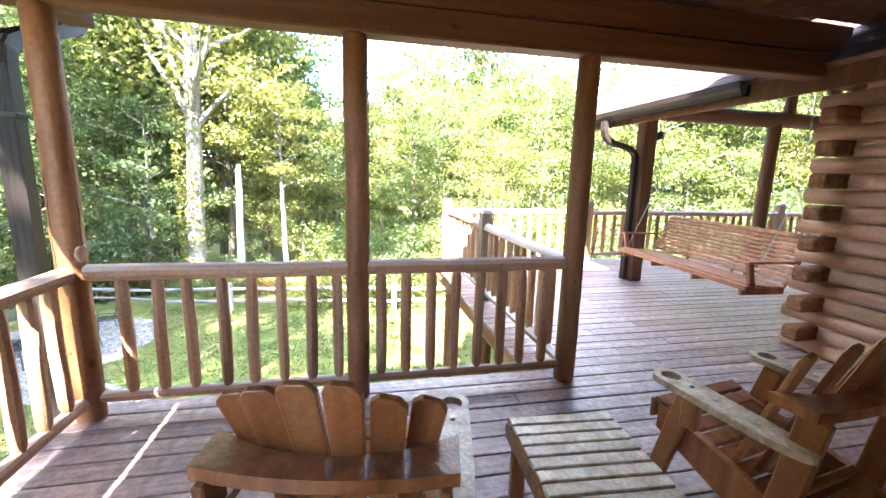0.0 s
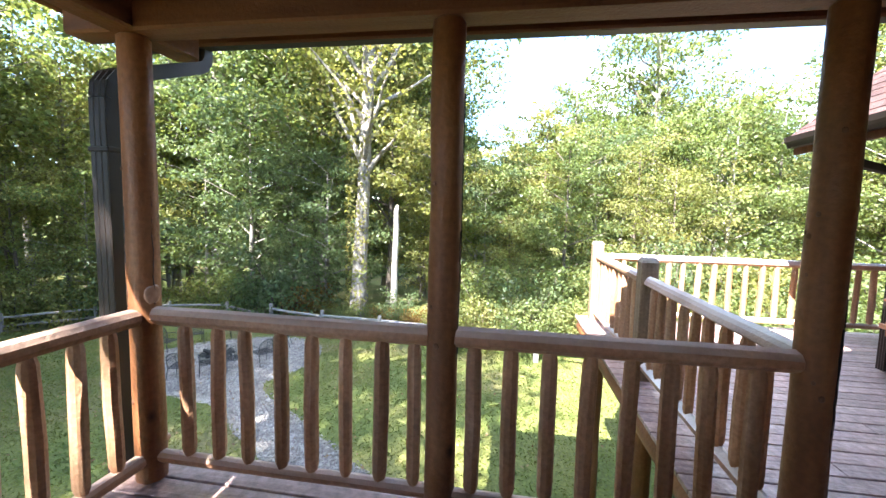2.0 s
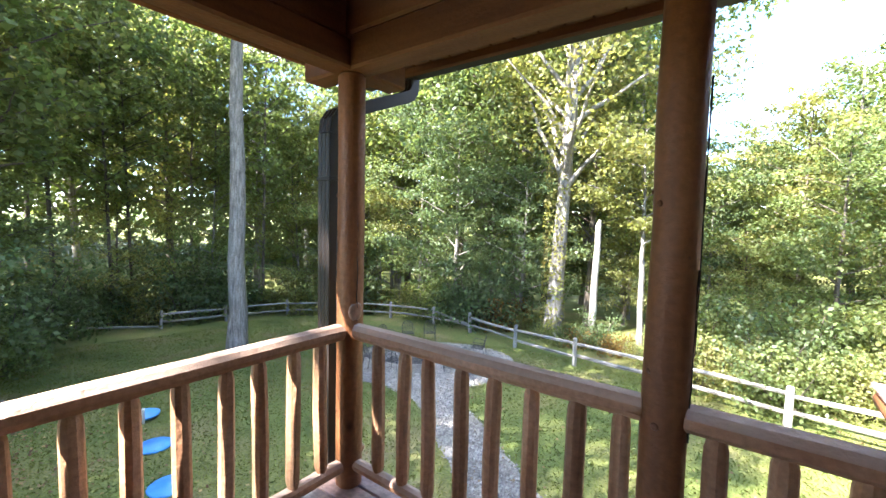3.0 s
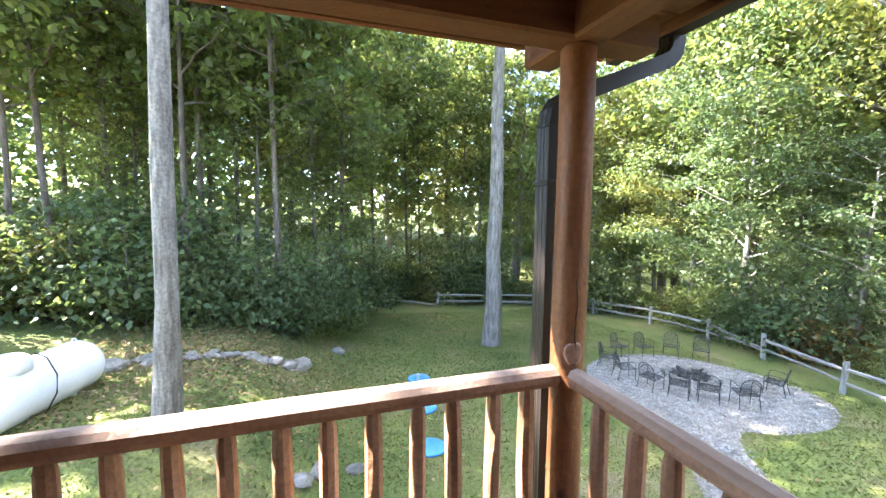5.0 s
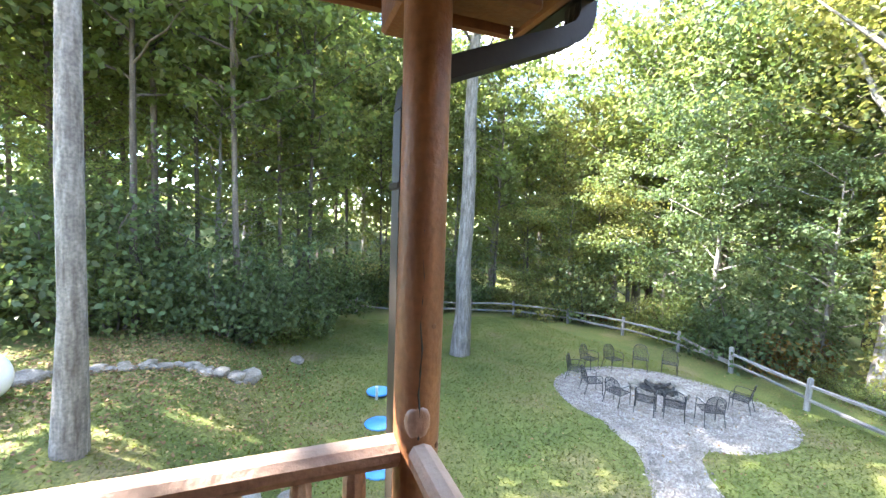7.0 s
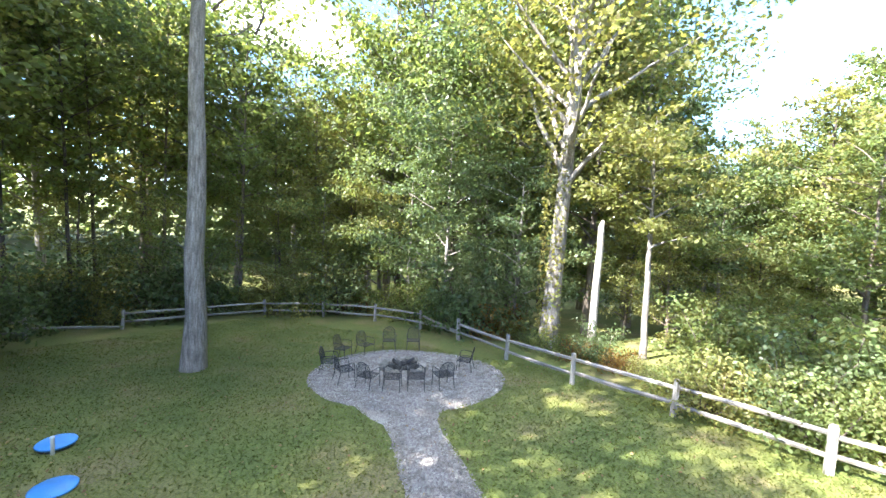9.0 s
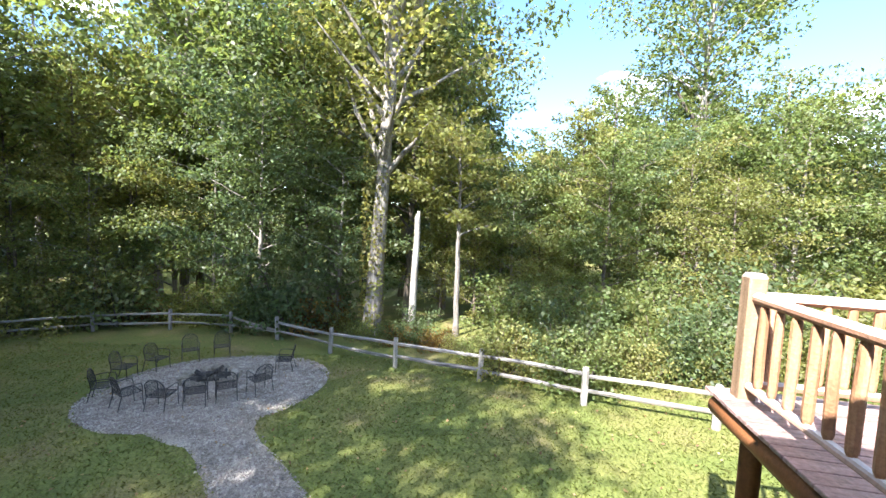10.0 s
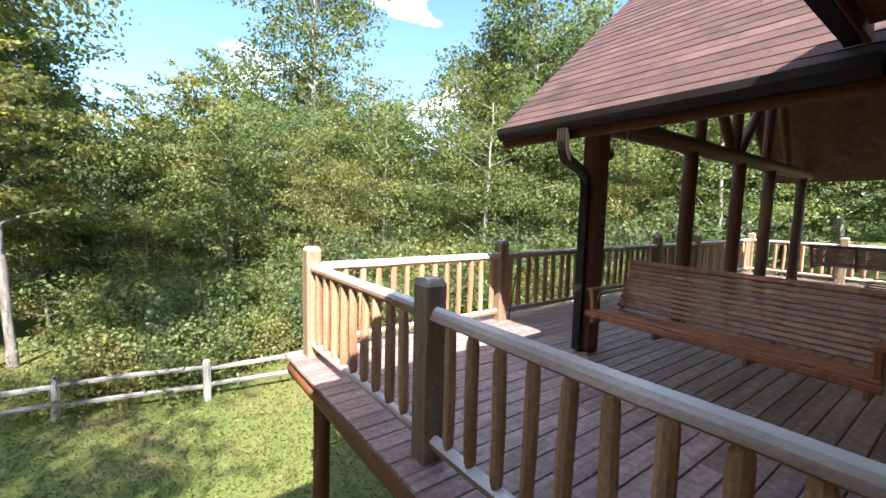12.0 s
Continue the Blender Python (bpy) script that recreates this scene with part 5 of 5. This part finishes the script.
bigr = tree(36, 20, 4.4, 6.5, 0.26, 12000, 0.21, BARK, LEAFD, "tall spreading dark green tree past the deck", name="spreading_tree", group="tall edge trees")
x, y = spot(49, 30)
bigr.matrix_basis = pose(x, y, gz(x, y))

# far woods that close the view
rng = np.random.default_rng(8)
n = 62000
faz = rng.uniform(-135, 110, n)
fd = rng.uniform(52, 72, n)
fx, fy = EYE0[0] + fd * np.sin(np.radians(faz)), EYE0[1] + fd * np.cos(np.radians(faz))
ftop = fd * np.tan(np.radians(np.interp(faz, AZ, EL) * (0.72 + 0.1 * np.sin(faz * 0.9) + 0.06 * np.sin(faz * 2.3))))
fz0 = ground_z(fx, fy)
fz = fz0 + (ftop + 1.5 - fz0) * rng.uniform(0, 1, n) ** 0.8
P = np.stack([fx, fy, fz], 1)
fw = new("far_woods", leaf_mesh("far_woods", P, np.tile([0, -0.4, 0.7], (n, 1)), 1.1, rng, LEAF))
tagged(fw, "dense distant green woods behind the yard", "woods", kind="stuff")


# ---- loose ground cover ----
def on_gravel(x, y):
    e = ((x - PATIO[0]) / PATIO_R[0]) ** 2 + ((y - PATIO[1]) / PATIO_R[1]) ** 2 < 1.0
    for k in range(25):
        px, py = path_x(k / 24)
        e = e | ((x - px) ** 2 + (y - py) ** 2 < (0.58 + 0.5 * max(0, 1 - k / 24 * 7)) ** 2)
    return e


rng = np.random.default_rng(12)
n = 200000
gx, gy = rng.uniform(-22, 9, n), rng.uniform(-3, 17, n)
keep = ~on_gravel(gx, gy) & ~((gx > -0.6) & (gy < 7)) & (rng.uniform(0, 1, n) < np.clip(14 / (np.hypot(gx, gy - 3.4) + 4), 0, 1))
gx, gy = gx[keep], gy[keep]
n = len(gx)
P = np.stack([gx, gy, ground_z(gx, gy) + 0.025], 1)
N = rng.normal(0, 1, (n, 3)) * np.array([1, 1, 0.4]) + np.array([0, 0, 0.9])
tagged(new("grass", leaf_mesh("grass", P, N, 0.05, rng, BLADE, 0.6, 0.16)), "short green grass and clover over the lawn", "grass", kind="stuff")
n = 9600
lx, ly = rng.uniform(-20, 8, n), rng.uniform(-3, 20, n)
lx[2600:], ly[2600:] = rng.normal(-10.5, 2.6, n - 2600), rng.normal(-0.3, 2.0, n - 2600)      # drifted thick by the tank
P = np.stack([lx, ly, ground_z(lx, ly) + 0.05], 1)
tagged(new("fallen_leaves", leaf_mesh("fallen_leaves", P, np.tile([0, 0, 2.0], (n, 1)), 0.058, rng, LITTER)), "scattered dry fallen leaves on the lawn", "leaves", kind="stuff")
n = 16000
a, r = rng.uniform(0, 2 * math.pi, n), np.sqrt(rng.uniform(0, 1, n))
sx, sy = PATIO[0] + PATIO_R[0] * r * np.cos(a), PATIO[1] + PATIO_R[1] * r * np.sin(a)
k = rng.uniform(0, 1, 6000)
c = np.array([path_x(float(u)) for u in k])
sx, sy = np.concatenate([sx, c[:, 0] + rng.uniform(-0.5, 0.5, 6000)]), np.concatenate([sy, c[:, 1] + rng.uniform(-0.5, 0.5, 6000)])
n = len(sx)
base = np.stack([sx, sy, ground_z(sx, sy) + 0.04], 1)
octa = np.array([[1, 0, 0], [-0.5, 0.87, 0], [-0.5, -0.87, 0], [0, 0, 0.7]])
s = rng.uniform(0.018, 0.045, (n, 1, 1))
rot = rng.uniform(0, 6.28, n)
R = np.zeros((n, 3, 3))
R[:, 0, 0] = R[:, 1, 1] = np.cos(rot)
R[:, 0, 1], R[:, 1, 0], R[:, 2, 2] = -np.sin(rot), np.sin(rot), 1
V = np.einsum("nij,kj->nki", R, octa) * s + base[:, None]
F = (np.array([[0, 1, 3], [1, 2, 3], [2, 0, 3]])[None] + (np.arange(n) * 4)[:, None, None]).reshape(-1, 3)
me = bpy.data.meshes.new("gravel_stones")
me.from_pydata(V.reshape(-1, 3).tolist(), [], F.tolist())
me.materials.append(GRAVELSTONE)
tagged(new("gravel_stones", me), "loose pale grey gravel stones", "gravel", kind="stuff")

# ---- deck boards ----
floor = thing("floor", "reddish-brown stained deck boards with dark gaps", "deck", kind="structure")
BW, GAP = 0.138, 0.009
board_cache = {}


def board(x0, x1, y, seed):
    L = round(x1 - x0 - 0.004, 2)
    if L not in board_cache:
        board_cache[L] = mesh_of("deck_board", box(BW, 0.032, L, 0.004, (0, 0, L / 2)), DECK)
    rnd = random.Random(seed)
    part("deck_board", board_cache[L], DECK, floor, "", Matrix.Translation((x0, y, -0.016 + rnd.uniform(-0.0015, 0.0015))) @ Matrix(((0, 0, 1, 0), (1, 0, 0, 0), (0, 1, 0, 0), (0, 0, 0, 1))))


y, row = 3.36, 0
while y > -1.6:
    cut = (4.8, 3.2, 1.9)[row % 3]
    board(-0.82, min(cut, 4.78), y, row)
    if cut < 4.7:
        board(cut, 4.78, y, row + 900)
    y -= BW + GAP
    row += 1
y, row = 3.36 + BW + GAP, 100
while y < 7.5:
    edges = [2.13] + [(3.7, 4.9, 3.1)[row % 3] + 3.05 * k for k in range(4)] + [14.6]
    edges = [e for e in edges if e < 14.2] + [14.6]
    for a, b in zip(edges, edges[1:]):
        board(a, b, y, row * 10 + int(a * 3))
    y += BW + GAP
    row += 1
for k in range(26):                                        # joists under the boards
    part("joist", box(0.05, 4.1, 0.2, 0.004, (0, 0, 0)), DARKLOG, floor, "", pose(2.3 + 0.48 * k, 5.35, -0.135))
for k in range(12):
    part("joist", box(0.05, 4.7, 0.2, 0.004, (0, 0, 0)), DARKLOG, floor, "", pose(-0.6 + 0.48 * k, 0.85, -0.135))

# ---- roof shingles on the slope over the deck ----
strip = {w: mesh_of("shingle", box(w - 0.004, 0.17, 0.009, 0.002), SHINGLE) for w in (0.3, 0.55, 0.8, 1.0)}
rnd = random.Random(15)
rows = int(run / 0.142)
for j in range(rows):
    s = 0.06 + 0.142 * j
    x, z = EAVE_X + s * math.cos(radians(ang)), 2.36 + s * math.sin(radians(ang))
    edge, w = ROOF_Y1 + 0.04, (0.55, 1.0, 0.3, 0.8)[j % 4]
    while edge > 0.6:
        part("shingle", strip[w], SHINGLE, roof, "", Matrix.Translation((x, edge - w / 2, z + 0.008)) @ pose(0, 0, 0, 0, -ang + 2.5, 0) @ pose(0, 0, 0, 0, 0, 90) @ pose(0, 0, rnd.uniform(0, 0.002)))
        edge, w = edge - w, 1.0
